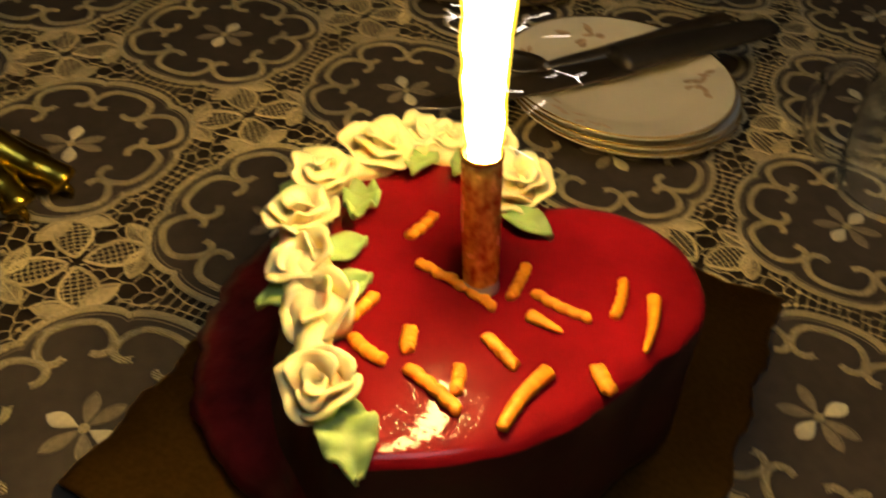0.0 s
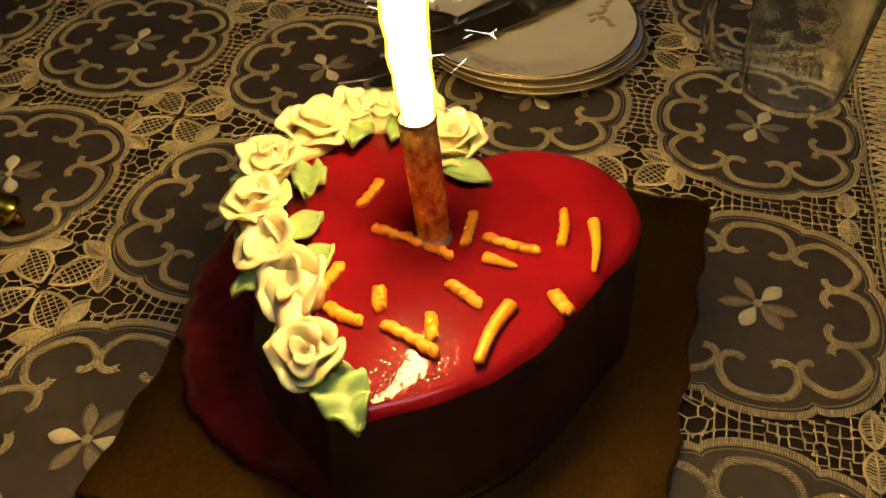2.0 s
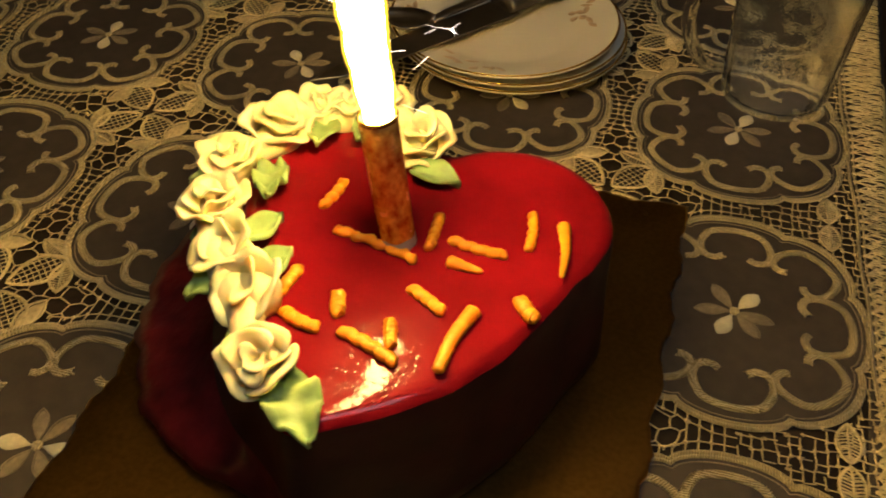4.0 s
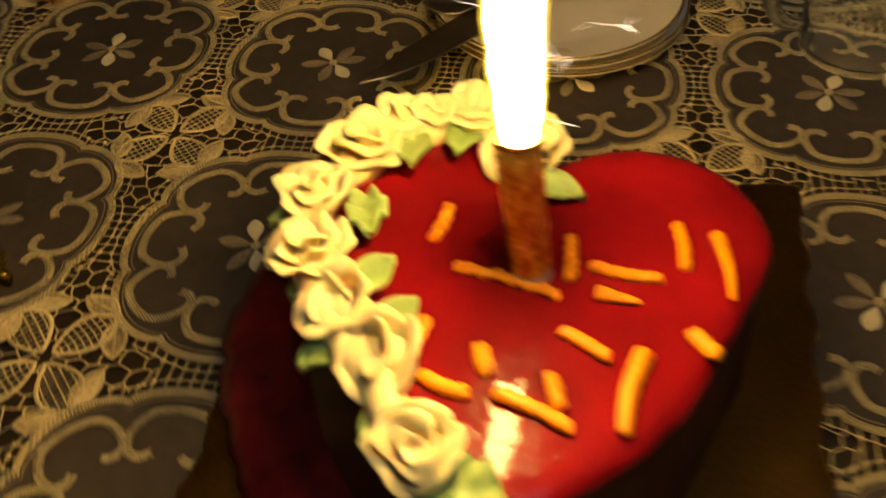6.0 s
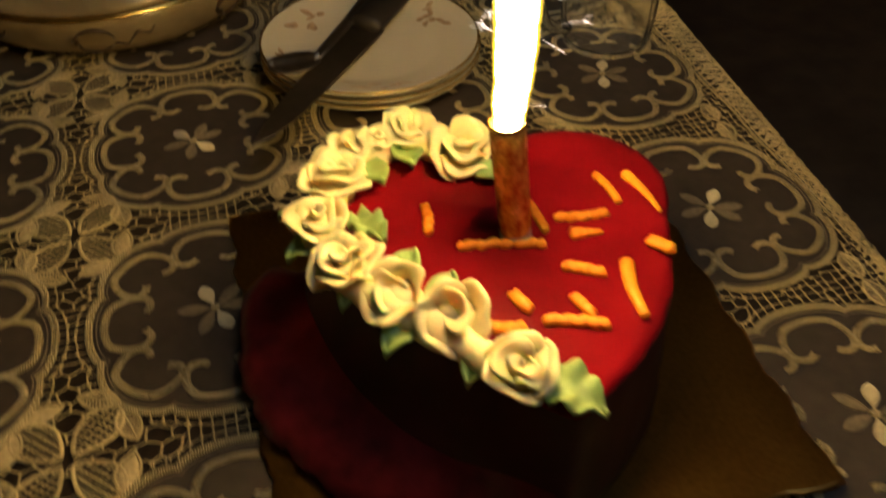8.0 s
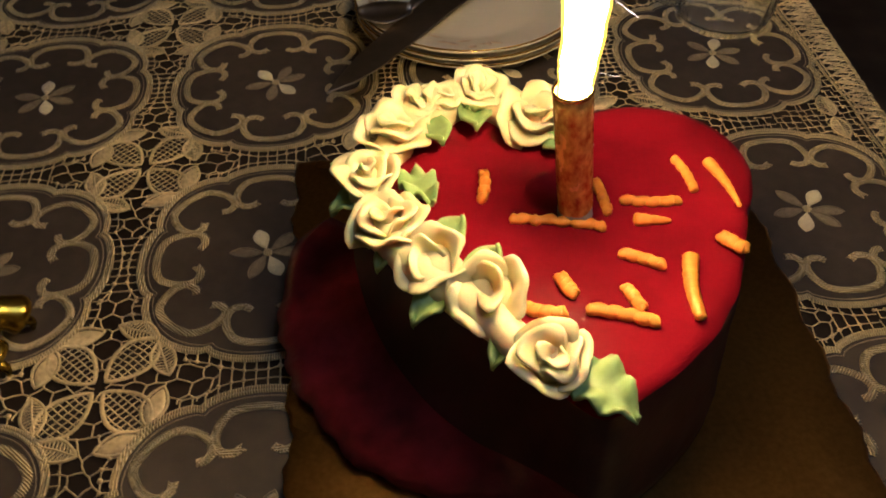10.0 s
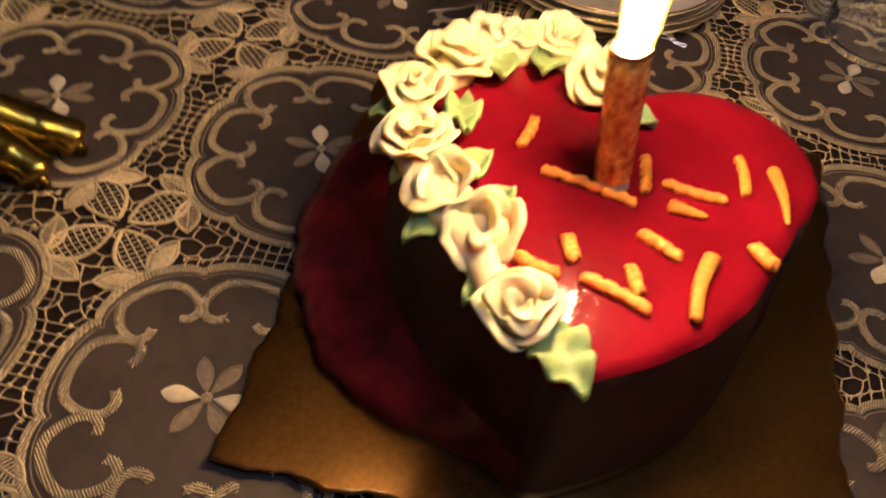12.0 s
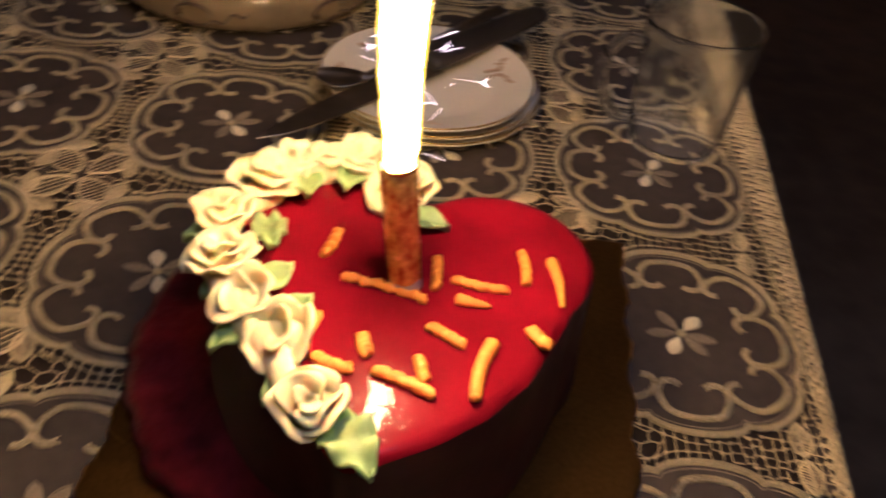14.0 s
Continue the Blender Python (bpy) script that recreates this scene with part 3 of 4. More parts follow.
def build_cloth():
    cloth = thing("tablecloth", (0, 0, TABLE), "brown sheer tablecloth with ecru lace medallions and cutwork", "tablecloth")
    lace, net = lace_meshes(), lace_net()
    rnd = random.Random(11)
    turned = {(2, 0): 0, (2, 1): 8, (2, -1): 5, (0, 0): 50, (0, 1): 72, (0, -1): 126, (-1, 0): 62, (-1, 1): 40}
    for i in COLS:
        for j in ROWS_OF:
            at = Vector((i * CELL_X, j * CELL_Y, rnd.uniform(-0.0001, 0.0001)))
            med = place("medallion", lace["fabric"], cloth, Matrix.Translation(at))
            place("scalloped_border", lace["border"], med)
            place("inner_cord", lace["inner"], med)
            for k in range(8):
                a = k * math.pi / 4
                p = rim_point(a) * (0.715 if k % 2 == 0 else 0.740)
                place("scroll", lace["scroll_wide" if k % 2 == 0 else "scroll"], med, Matrix.Translation(p) @ Matrix.Rotation(a + rnd.uniform(-0.03, 0.03), 4, "Z"))
            base = turned.get((i, j), rnd.choice((0, 55, 70, 125)))
            for a, kind in ((54, "satin"), (242, "satin"), (126, "outline"), (188, "outline"), (-8, "outline"), (-56, "outline")):
                place("flower_petal", lace[kind], med, pose(0, 0, 0, 0, 0, a + base + rnd.uniform(-6, 6)) @ Matrix.Translation((0.0028, 0, 0)))
            place("flower_knot", lace["knot"], med)
    for i in range(COLS[0], COLS[-1]):
        for j in range(ROWS_OF[0], ROWS_OF[-1]):
            at = Vector(((i + 0.5) * CELL_X, (j + 0.5) * CELL_Y, 0))
            motif = tagged(place("corner_net", net, cloth, Matrix.Translation(at)), kind="stuff")
            for k in range(4):
                turn = k * 90 + 45 + rnd.uniform(-4, 4)
                place("mesh_petal", lace["mesh_petal"], motif, pose(0, 0, 0.0001, 0, 0, turn) @ Matrix.Translation((PETAL_ROOT, 0, 0)))
            for root, tip, filled in leaf_spots():
                d = tip - root
                place("small_leaf", lace["leaf_%d" % filled], motif, Matrix.Translation((root.x, root.y, 0.0004)) @ Matrix.Rotation(math.atan2(d.y, d.x) + rnd.uniform(-0.08, 0.08), 4, "Z"))
    # the border strip along the edge of the table, and its fringe
    y0, y1, n = -0.56, 1.04, 200
    bm = bmesh.new()
    for off, r in ((0.4400, 0.0014), (0.4435, 0.0009)):
        tube(bm, [Vector((off + 0.0010 * math.sin(70 * y) + 0.02 * max(0, y - 0.3) ** 2, y, 0.0010)) for y in (y0 + (y1 - y0) * k / n for k in range(n + 1))], r, 6, flat=0.7)
    part("border_cord", bm, M_THREAD, cloth)
    bm = bmesh.new()
    y = y0
    while y < y1:
        x = edge_x(y)
        inner = min(0.4430, x - 0.008)
        for row in range(2):
            root = Vector((inner + (x - inner) * 0.42 * row, y + 0.0035 * row, 0.0012 + 0.0006 * row))
            for k in range(5):
                fan = (k - 2) / 2 + rnd.uniform(-0.15, 0.15)
                ln = (x - inner) * rnd.uniform(0.5, 0.5) * (1 if row == 0 else 0.85) + 0.002
                tip = root + Vector((ln, fan * 0.0062, rnd.uniform(-0.0004, 0.0014)))
                line = [root, root.lerp(tip, 0.55) + Vector((0, fan * 0.0012, 0.0012)), tip]
                if tip.x > edge_x(tip.y) - 0.003:
                    line.append(tip + Vector((0.004, fan * 0.001, -0.006)))
                    line.append(tip + Vector((0.0045, fan * 0.002, -rnd.uniform(0.010, 0.018))))
                tube(bm, smooth_line(line, 2), rnd.uniform(0.00035, 0.00075), 4)
            bead(bm, root, rnd.uniform(0.0012, 0.0019))
        y += rnd.uniform(0.0075, 0.0098)
    # the net between the last medallions and the border cord
    def outside(p):
        dx, dy = p.x - 2 * CELL_X, (p.y + CELL_Y / 2) % CELL_Y - CELL_Y / 2
        return math.hypot(dx, dy) > rim(math.atan2(dy, dx)) - 0.001

    y = y0
    while y < y1:
        for x in (0.364, 0.3705, 0.377, 0.3835, 0.390, 0.3965, 0.403, 0.4095, 0.416, 0.4225, 0.429, 0.4355):
            p = Vector((x + rnd.uniform(-0.0015, 0.0015), y + rnd.uniform(-0.0015, 0.0015), 0.0))
            for q in (p + Vector((0.0066, rnd.uniform(-0.001, 0.001), 0)), p + Vector((rnd.uniform(-0.001, 0.001), 0.0074, 0))):
                if outside(p) and outside(q):
                    tube(bm, [p, q], 0.00046, 4, caps=False)
            if outside(p) and rnd.random() < 0.6:
                bead(bm, p, 0.0013)
        y += 0.0072
    tagged(part("fringe", bm, M_NET, cloth), kind="stuff")
    for j in range(-3, 5):
        for up in (-1, 1):
            place("small_leaf", lace["leaf_1"], cloth, pose(0.4215, (j + 0.5) * CELL_Y + up * 0.001, 0.0006, 0, 0, 90 * up))
    bm = bmesh.new()
    grid = []
    for k in range(n + 1):
        y = y0 + (y1 - y0) * k / n
        x = edge_x(y)
        f = 0.006 * math.sin(y * 38) + 0.003 * math.sin(y * 91)
        grid.append([Vector((x - 0.012, y, -0.0008)), Vector((x - 0.001, y, -0.0012)), Vector((x + 0.002, y, -0.006)), Vector((x + 0.004 + f * 0.3, y, -0.05)), Vector((x + 0.008 + f, y, -0.20))])
    sheet(bm, grid, 0.0006)
    part("hanging_edge", bm, M_SHEER, cloth)


# ---- the cake ----
TIP = Vector((0.1575, -0.2125))
LOBE_R, LOBE_L, LOBE = Vector((0.2215, -0.0505)), Vector((0.1295, -0.0400)), 0.0575


def heart_outline(n=144):
    """The heart's outline, anticlockwise from the tip: two round lobes and straight flanks, evenly spaced."""
    def touch(c, sign):
        d = c - TIP
        dist = d.length
        a = math.atan2(d.y, d.x) + sign * math.asin(LOBE / dist)
        ln = math.sqrt(dist ** 2 - LOBE ** 2)
        return TIP + Vector((math.cos(a), math.sin(a))) * ln

    pr, pl = touch(LOBE_R, -1), touch(LOBE_L, 1)
    d = LOBE_L - LOBE_R
    h = math.sqrt(LOBE ** 2 - (d.length / 2) ** 2)
    notch = (LOBE_R + LOBE_L) / 2 + Vector((d.y, -d.x)).normalized() * h
    if notch.y < LOBE_R.y:
        notch = (LOBE_R + LOBE_L) / 2 - Vector((d.y, -d.x)).normalized() * h

    def arc(c, p, q, k=40):
        a0, a1 = math.atan2(p.y - c.y, p.x - c.x), math.atan2(q.y - c.y, q.x - c.x)
        while a1 < a0:
            a1 += 2 * math.pi
        return [c + Vector((math.cos(a0 + (a1 - a0) * i / k), math.sin(a0 + (a1 - a0) * i / k))) * LOBE for i in range(k + 1)]

    def flank(a, b, out, k=16):
        d = b - a
        nn = Vector((d.y, -d.x)).normalized()
        return [a + d * (i / k) + nn * out * math.sin(math.pi * i / k) for i in range(k)]

    right, left = flank(TIP, pr, 0.0205), flank(pl, TIP, 0.010)
    pts = right + arc(LOBE_R, pr, notch) + arc(LOBE_L, notch, pl)[1:] + left[1:]
    lengths = [0.0]
    for a, b in zip(pts, pts[1:] + [TIP]):
        lengths.append(lengths[-1] + (b - a).length)
    out = []
    ring = pts + [TIP]
    for k in range(n):
        s = lengths[-1] * k / n
        i = max(q for q in range(len(lengths) - 1) if lengths[q] <= s + 1e-12)
        t = (s - lengths[i]) / max(1e-9, lengths[i + 1] - lengths[i])
        out.append(ring[i].lerp(ring[i + 1], t))
    for _ in range(4):
        out = [(out[i - 1] + 2 * out[i] + out[(i + 1) % n]) / 4 for i in range(n)]
    return out


def normals_of(outline):
    n = len(outline)
    res = []
    for i in range(n):
        d = (outline[(i + 1) % n] - outline[i - 1]).normalized()
        res.append(Vector((d.y, -d.x)))
    for _ in range(6):
        res = [(res[i - 1] + 2 * res[i] + res[(i + 1) % n]).normalized() for i in range(n)]
    return res


def flare(p):
    """How far the glaze spreads at the foot of the cake, along its left flank."""
    s = (p - TIP).dot(Vector((-0.62, 0.785)))
    off = (p - TIP).dot(Vector((-0.785, -0.62)))
    if off < -0.06 or s < 0.0 or p.x > 0.12 and s > 0.12:
        return 0.0
    up = min(1, max(0, (s - 0.006) / 0.045))
    down = min(1, max(0, (0.204 - s) / 0.010))
    return up * down


SKIRT = smooth_line([(0.048, 0.006, 0), (0.022, -0.014, 0), (0.012, -0.056, 0), (0.012, -0.090, 0), (0.022, -0.122, 0), (0.046, -0.162, 0), (0.080, -0.188, 0), (0.114, -0.205, 0), (0.150, -0.2165, 0)], 8)


def skirt_edge(p):
    """The point of the spread glaze's wavy outer edge that belongs to a point of the cake's outline."""
    s = (p - TIP).dot(Vector((-0.62, 0.785)))
    k = min(1, max(0, 1 - s / 0.204)) * (len(SKIRT) - 1)
    i = min(len(SKIRT) - 2, int(k))
    e = SKIRT[i].lerp(SKIRT[i + 1], k - i)
    w = 0.0013 * math.sin(s * 190) + 0.0012 * math.sin(s * 430 + 1) + 0.0008 * math.sin(s * 900)
    return Vector((e.x, e.y)), Vector((-0.8 * w, -0.5 * w))


def build_cake():
    cake = thing("heart_cake", (CANDLE.x, CANDLE.y, BOARD), "heart-shaped cake with glossy red glaze, orange icing bars and cream roses", "cake")
    shift = Matrix.Translation((-CANDLE.x, -CANDLE.y, -BOARD))
    outline = heart_outline()
    nrm = normals_of(outline)
    h = CAKE - BOARD
    prof = [(-0.030, h + 0.0012), (-0.016, h + 0.0008), (-0.008, h), (-0.0035, h - 0.0012), (-0.0008, h - 0.0045), (0.0, h - 0.010), (0.0006, h * 0.75), (0.0010, h * 0.6), (0.0018, h * 0.45), (0.0024, h * 0.3), (0.0030, h * 0.18), (0.0036, h * 0.09), (0.0044, 0.002), (0.003, 0.0)]
    spread = [0, 0, 0, 0, 0, 0.0, 0.02, 0.07, 0.16, 0.30, 0.52, 0.86, 1.0, 0.96]
    bm = bmesh.new()
    centre = Vector((0.175, -0.075))
    rings = []
    for (o, z), e in zip(prof, spread):
        ring = []
        for p, q in zip(outline, nrm):
            f = flare(p)
            w = 0.0009 * noise.noise(Vector((p.x * 60, p.y * 60, z * 40))) * (1 - 0.85 * min(1, f))
            if o < -0.0034:
                k = p + (centre - p).normalized() * -o
            else:
                edge, wave = skirt_edge(p)
                k = (p + q * (o + w)).lerp(edge, e * f) + wave * f * e ** 4
            far = min(1, max(0, ((p - TIP).dot(Vector((-0.62, 0.785))) - 0.12) / 0.08))
            zz = z + f * (0.005 + 0.014 * far) * min(1, e / 0.8) * (1 if z > 0.001 else 0)
            ring.append(bm.verts.new((k.x, k.y, BOARD + zz)))
        rings.append(ring)
    n = len(outline)
    wall, film = bmesh.new(), bmesh.new()
    for k, (a, b) in enumerate(zip(rings, rings[1:])):
        for i in range(n):
            q = (i + 1) % n
            if k < 4:
                bm.faces.new((a[i], a[q], b[q], b[i]))
                continue
            # below the rim the side's shade is put into its dark colour, but for the film of glaze that has run out
            # over the board
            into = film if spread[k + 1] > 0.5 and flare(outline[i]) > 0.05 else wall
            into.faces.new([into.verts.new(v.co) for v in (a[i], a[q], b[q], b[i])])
    mid = bm.verts.new((centre.x, centre.y, CAKE + 0.0014))
    inner = [bm.verts.new(mid.co.lerp(v.co, 0.5)) for v in rings[0]]
    for i in range(n):
        k = (i + 1) % n
        bm.faces.new((inner[i], inner[k], rings[0][k], rings[0][i]))
        bm.faces.new((mid, inner[k], inner[i]))
    bm.transform(shift)
    for v in [v for v in bm.verts if not v.link_faces]:
        bm.verts.remove(v)
    part("glazed_top", bm, M_GLAZE, cake, "glossy red mirror glaze over the top")
    for name, b, mat, label in (("shaded_side", wall, M_SIDE_SHADE, "cake side with its shade put into a dark red coat"), ("glaze_film", film, M_FILM, "thin red glaze run out over the board")):
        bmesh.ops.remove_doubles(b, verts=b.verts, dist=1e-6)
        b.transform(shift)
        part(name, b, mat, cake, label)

    # plain piped bars in two rows
    rnd = random.Random(5)
    bars = [
        ((0.131, -0.050), (0.127, -0.074), 0.0028, 0.9), ((0.138, -0.089), (0.185, -0.100), 0.0028, 0.9), ((0.188, -0.064), (0.189, -0.091), 0.0027, 0.8),
        ((0.197, -0.081), (0.228, -0.085), 0.0028, 0.8), ((0.235, -0.050), (0.238, -0.079), 0.0026, 0.4), ((0.252, -0.055), (0.257, -0.094), 0.0030, -0.5),
        ((0.200, -0.097), (0.219, -0.100), 0.0034, -0.6),
        ((0.131, -0.119), (0.127, -0.141), 0.0032, 0.6), ((0.133, -0.148), (0.154, -0.155), 0.0033, 0.6), ((0.155, -0.131), (0.160, -0.145), 0.0036, 0.5),
        ((0.163, -0.153), (0.194, -0.165), 0.0033, 0.6), ((0.187, -0.119), (0.207, -0.131), 0.0032, 0.5), ((0.184, -0.141), (0.189, -0.157), 0.0031, 0.5),
        ((0.221, -0.125), (0.213, -0.166), 0.0038, -0.25), ((0.239, -0.113), (0.250, -0.125), 0.0038, 0.4),
    ]
    for (x0, y0), (x1, y1), r, wob in bars:
        bow = rnd.uniform(-0.05, 0.05)
        mid = ((x0 + x1) / 2 - bow * (y1 - y0), (y0 + y1) / 2 + bow * (x1 - x0))
        line = smooth_line([(x, y, CAKE + 0.0012 + r * 0.5) for x, y in ((x0, y0), mid, (x1, y1))], 16)
        total = sum((b - a).length for a, b in zip(line, line[1:]))
        zig = 0.0007 * max(0, wob)
        line = [p + Vector((zig * math.sin(k * 1.05), zig * math.cos(k * 0.93), 0)) for k, p in enumerate(line)]
        ph = rnd.uniform(0, 6)
        end = -0.9 if wob <= -0.5 else (-0.4 if wob < 0 else 0.0)

        def girth(s, r=r, wob=wob, total=total, ph=ph, end=end):
            ripple = (0.24 if wob > 0.8 else 0.11) * max(0.3, wob) * math.sin(2 * math.pi * s * total / 0.0062 + ph) + 0.035 * math.sin(2 * math.pi * s * total / 0.0041 + 2 * ph)
            e = min(s, 1 - s) * total / r
            cap = math.sqrt(max(0.02, 1 - max(0, 1 - e) ** 2))
            return r * (1 + ripple + end * (s - 0.3)) * cap

        bm = bmesh.new()
        tube(bm, line, girth, 10, flat=0.85)
        bm.transform(shift)
        part("icing_bar", bm, M_PIPING, cake, "orange piped icing bar")

    # roses along the left lobe
    roses = [
        (0.1385, -0.190, 0.0165, 20, 0.40), (0.116, -0.1535, 0.0178, 140, 0.5), (0.092, -0.1265, 0.0172, 75, 0.50), (0.0755, -0.0965, 0.0182, 200, 0.15),
        (0.068, -0.0605, 0.0160, 10, 0.05), (0.0845, -0.0255, 0.0195, 300, -0.22), (0.099, -0.0015, 0.0128, 120, -0.2), (0.1155, 0.002, 0.0112, 40, -0.2),
        (0.1360, 0.0070, 0.0150, 210, -0.25), (0.1635, -0.0200, 0.0195, 330, -0.3),
    ]
    # filler strip, added so that flame light doesn't streak through between the roses
    line = smooth_line([(x, y, CAKE + 0.006) for x, y, r, turn, tip in roses], 8)
    bm = bmesh.new()
    tube(bm, line, lambda u: 0.0095 * (1 + 0.12 * math.sin(u * 60)) * min(1, 0.3 + 12 * min(u, 1 - u)), 12)
    bm.transform(shift)
    part("light_block_strip", bm, M_CREAM, cake, "ivory filler strip added under the roses to block light")
    for x, y, r, turn, tip in roses:
        build_rose(cake, Vector((x, y)), r, turn, shift, tip)
    leaves = [
        (0.1550, -0.1945, -50, 0.032, 0.0125, 0.0), (0.093, -0.060, -75, 0.032, 0.0092, 0.30), (0.106, -0.013, -80, 0.031, 0.0095, 0.35),
        (0.132, -0.003, -95, 0.029, 0.0092, 0.35), (0.172, -0.037, -5, 0.026, 0.009, 0.15), (0.116, -0.131, 50, 0.022, 0.0090, 0.28),
        (0.101, -0.108, 45, 0.022, 0.0090, 0.28), (0.059, -0.069, 190, 0.014, 0.0070, -0.2), (0.079, -0.106, 215, 0.015, 0.0075, -0.3),
        (0.094, -0.142, 215, 0.016, 0.0080, -0.3), (0.124, -0.170, 225, 0.014, 0.0070, -0.3), (0.058, -0.041, 150, 0.013, 0.006, -0.1), (0.122, 0.000, 80, 0.016, 0.007, 0.6),
    ]
    for x, y, turn, ln, w, rise in leaves:
        bm = bmesh.new()
        grid = []
        for i in range(15):
            u = i / 14
            row = []
            for j in range(7):
                v = j / 3 - 1
                half = w * math.sin(math.pi * min(1, 0.08 + 0.92 * u ** 0.8)) ** 0.75
                ruffle = (0.0032 if ln > 0.031 else 0.0012) * math.sin(u * (17 if ln > 0.031 else 8) + (2 if v > 0 else 0)) * abs(v)
                row.append(Vector((ln * (u - 0.25), v * half, 0.0035 + 0.004 * abs(v) + rise * ln * 0.55 * u - 0.011 * max(0, u - 0.55) * (1 if rise < 0.2 else 0) + ruffle)))
            grid.append(row)
        sheet(bm, grid, 0.0018)
        bm.transform(pose(x, y, CAKE, 0, 0, turn) @ Matrix.Diagonal((1.05, 1.05, 1.2, 1)))
        bm.transform(shift)
        part("icing_leaf", bm, M_LEAF, cake, "pale green piped icing leaf")


def build_rose(cake, at, r, turn, shift, tip):
    """A piped buttercream rose: a rolled bud in a cup of petals that flare and curl outwards; tip leans its face out over the rim."""
    rnd = random.Random(int(turn * 7 + r * 1e5))
    outward = (at - Vector((0.165, -0.085))).normalized()
    lean = Matrix.Rotation(rnd.uniform(-0.12, 0.12), 4, "X") @ Matrix.Rotation(tip + rnd.uniform(-0.06, 0.06), 4, Vector((-outward.y, outward.x, 0)))
    face = 0.021
    m = shift @ Matrix.Translation((at.x, at.y, CAKE + face)) @ lean @ Matrix.Rotation(radians(turn), 4, "Z") @ Matrix.Translation((0, 0, -r * 0.95))
    bm = bmesh.new()
    lathe(bm, [(0, -r * 0.25), (r * 0.62, -r * 0.25), (r * 0.66, r * 0.1), (r * 0.50, r * 0.45), (r * 0.22, r * 0.62), (0, r * 0.60)], 18, wobble=lambda a, z: r * 0.05 * math.sin(3 * a + z * 300))
    bm.transform(m)
    rose = part("rose", bm, M_CREAM, cake, "ivory buttercream rose")
    # petals: how many, foot radius, lip radius, foot height, lip height, width in degrees
    if r < 0.014:
        layers = [(1, 0.14, 0.34, 0.35, 1.15, 320), (3, 0.42, 0.84, -0.05, 0.92, 170)]
    elif tip > 0.45:
        # an open cup
        layers = [(1, 0.20, 0.46, 0.30, 1.16, 300), (3, 0.48, 0.86, -0.10, 0.98, 175)]
    else:
        layers = [(1, 0.12, 0.30, 0.45, 1.20, 320), (2, 0.34, 0.56, 0.25, 1.12, 200), (3, 0.52, 0.88, -0.10, 0.93, 165)]
    for count, r0, r1, z0, z1, span in layers:
        for k in range(count):
            mid = 2 * math.pi * (k + rnd.uniform(-0.2, 0.2)) / count + z0 * 3 + turn
            wide = radians(span) * rnd.uniform(0.9, 1.1)
            tall = z1 * rnd.uniform(0.86, 1.10)
            twist = rnd.uniform(-0.05, 0.10)
            rough = rnd.uniform(0.7, 1.3)
            grid = []
            for i in range(9):
                v = i / 8
                row = []
                for j in range(19):
                    u = j / 9 - 1
                    a = mid + u * wide / 2
                    spiral = (0.09 + twist) * u
                    edge = (1 - abs(u) ** 3)
                    top = z0 + (tall - z0) * (0.35 + 0.65 * edge)
                    lip = max(0, v - 0.62) / 0.38
                    flare_out = (0.20 if count > 1 else 0.08) * lip ** 1.6 * edge
                    ruffle = 0.085 * rough * math.sin(u * 6.5 + mid * 3) * lip
                    rr = r * (r0 + spiral + (r1 - r0) * v ** 1.35 + flare_out + ruffle)
                    z = r * (z0 + (top - z0) * (v - 0.16 * lip ** 2 * edge) + 0.09 * rough * math.sin(u * 8 + mid * 5) * lip)
                    row.append(Vector((rr * math.cos(a), rr * math.sin(a), z)))
                grid.append(row)
            bm = bmesh.new()
            sheet(bm, [[p + noise.noise_vector((p + Vector((turn, at.x * 40, k))) * (1.5 / r)) * r * 0.15 for p in row] for row in grid], r * 0.085)
            bm.transform(m)
            part("petal", bm, M_CREAM, rose)


def build_board():
    """The square gold card, cut with a wavy edge."""
    board = thing("cake_board", (0.17, -0.07, TABLE), "square gold foil cake board with a wavy cut edge", "cake board")
    corners = [(0.015, -0.229), (0.3115, -0.233), (0.327, 0.089), (0.018, 0.086)]
    line = []
    for (xa, ya), (xb, yb) in zip(corners, corners[1:] + corners[:1]):
        d = Vector((xb - xa, yb - ya))
        nn = Vector((d.y, -d.x)).normalized()
        for k in range(48):
            s = k / 48
            wv = 0.0022 * math.sin(2 * math.pi * s * 6.5) * min(1, 8 * min(s, 1 - s)) + 0.0008 * math.sin(2 * math.pi * s * 23)
            p = Vector((xa, ya)) + d * s + nn * wv
            line.append((p.x - 0.17, p.y + 0.07))
    bm = bmesh.new()
    lo, hi, ins = [], [], []
    for x, y in line:
        lift = 0.0035 * max(0, (-y - 0.08) / 0.08) ** 2
        lo.append(bm.verts.new((x, y, 0.0013 + lift)))
        hi.append(bm.verts.new((x, y, 0.0034 + lift)))
        ins.append(bm.verts.new((x * 0.985, y * 0.985, 0.0039 + lift * 0.9)))
    core = [bm.verts.new((x * 0.8, y * 0.8, 0.0040)) for x, y in line]
    under = [bm.verts.new((x * 0.8, y * 0.8, 0.0013)) for x, y in line]
    n = len(line)
    for i in range(n):
        k = (i + 1) % n
        for a, b in ((under, lo), (lo, hi), (hi, ins), (ins, core)):
            bm.faces.new((a[i], a[k], b[k], b[i]))
    bm.faces.new(core)
    bm.faces.new(under[::-1])
    part("foil_card", bm, M_FOIL, board)


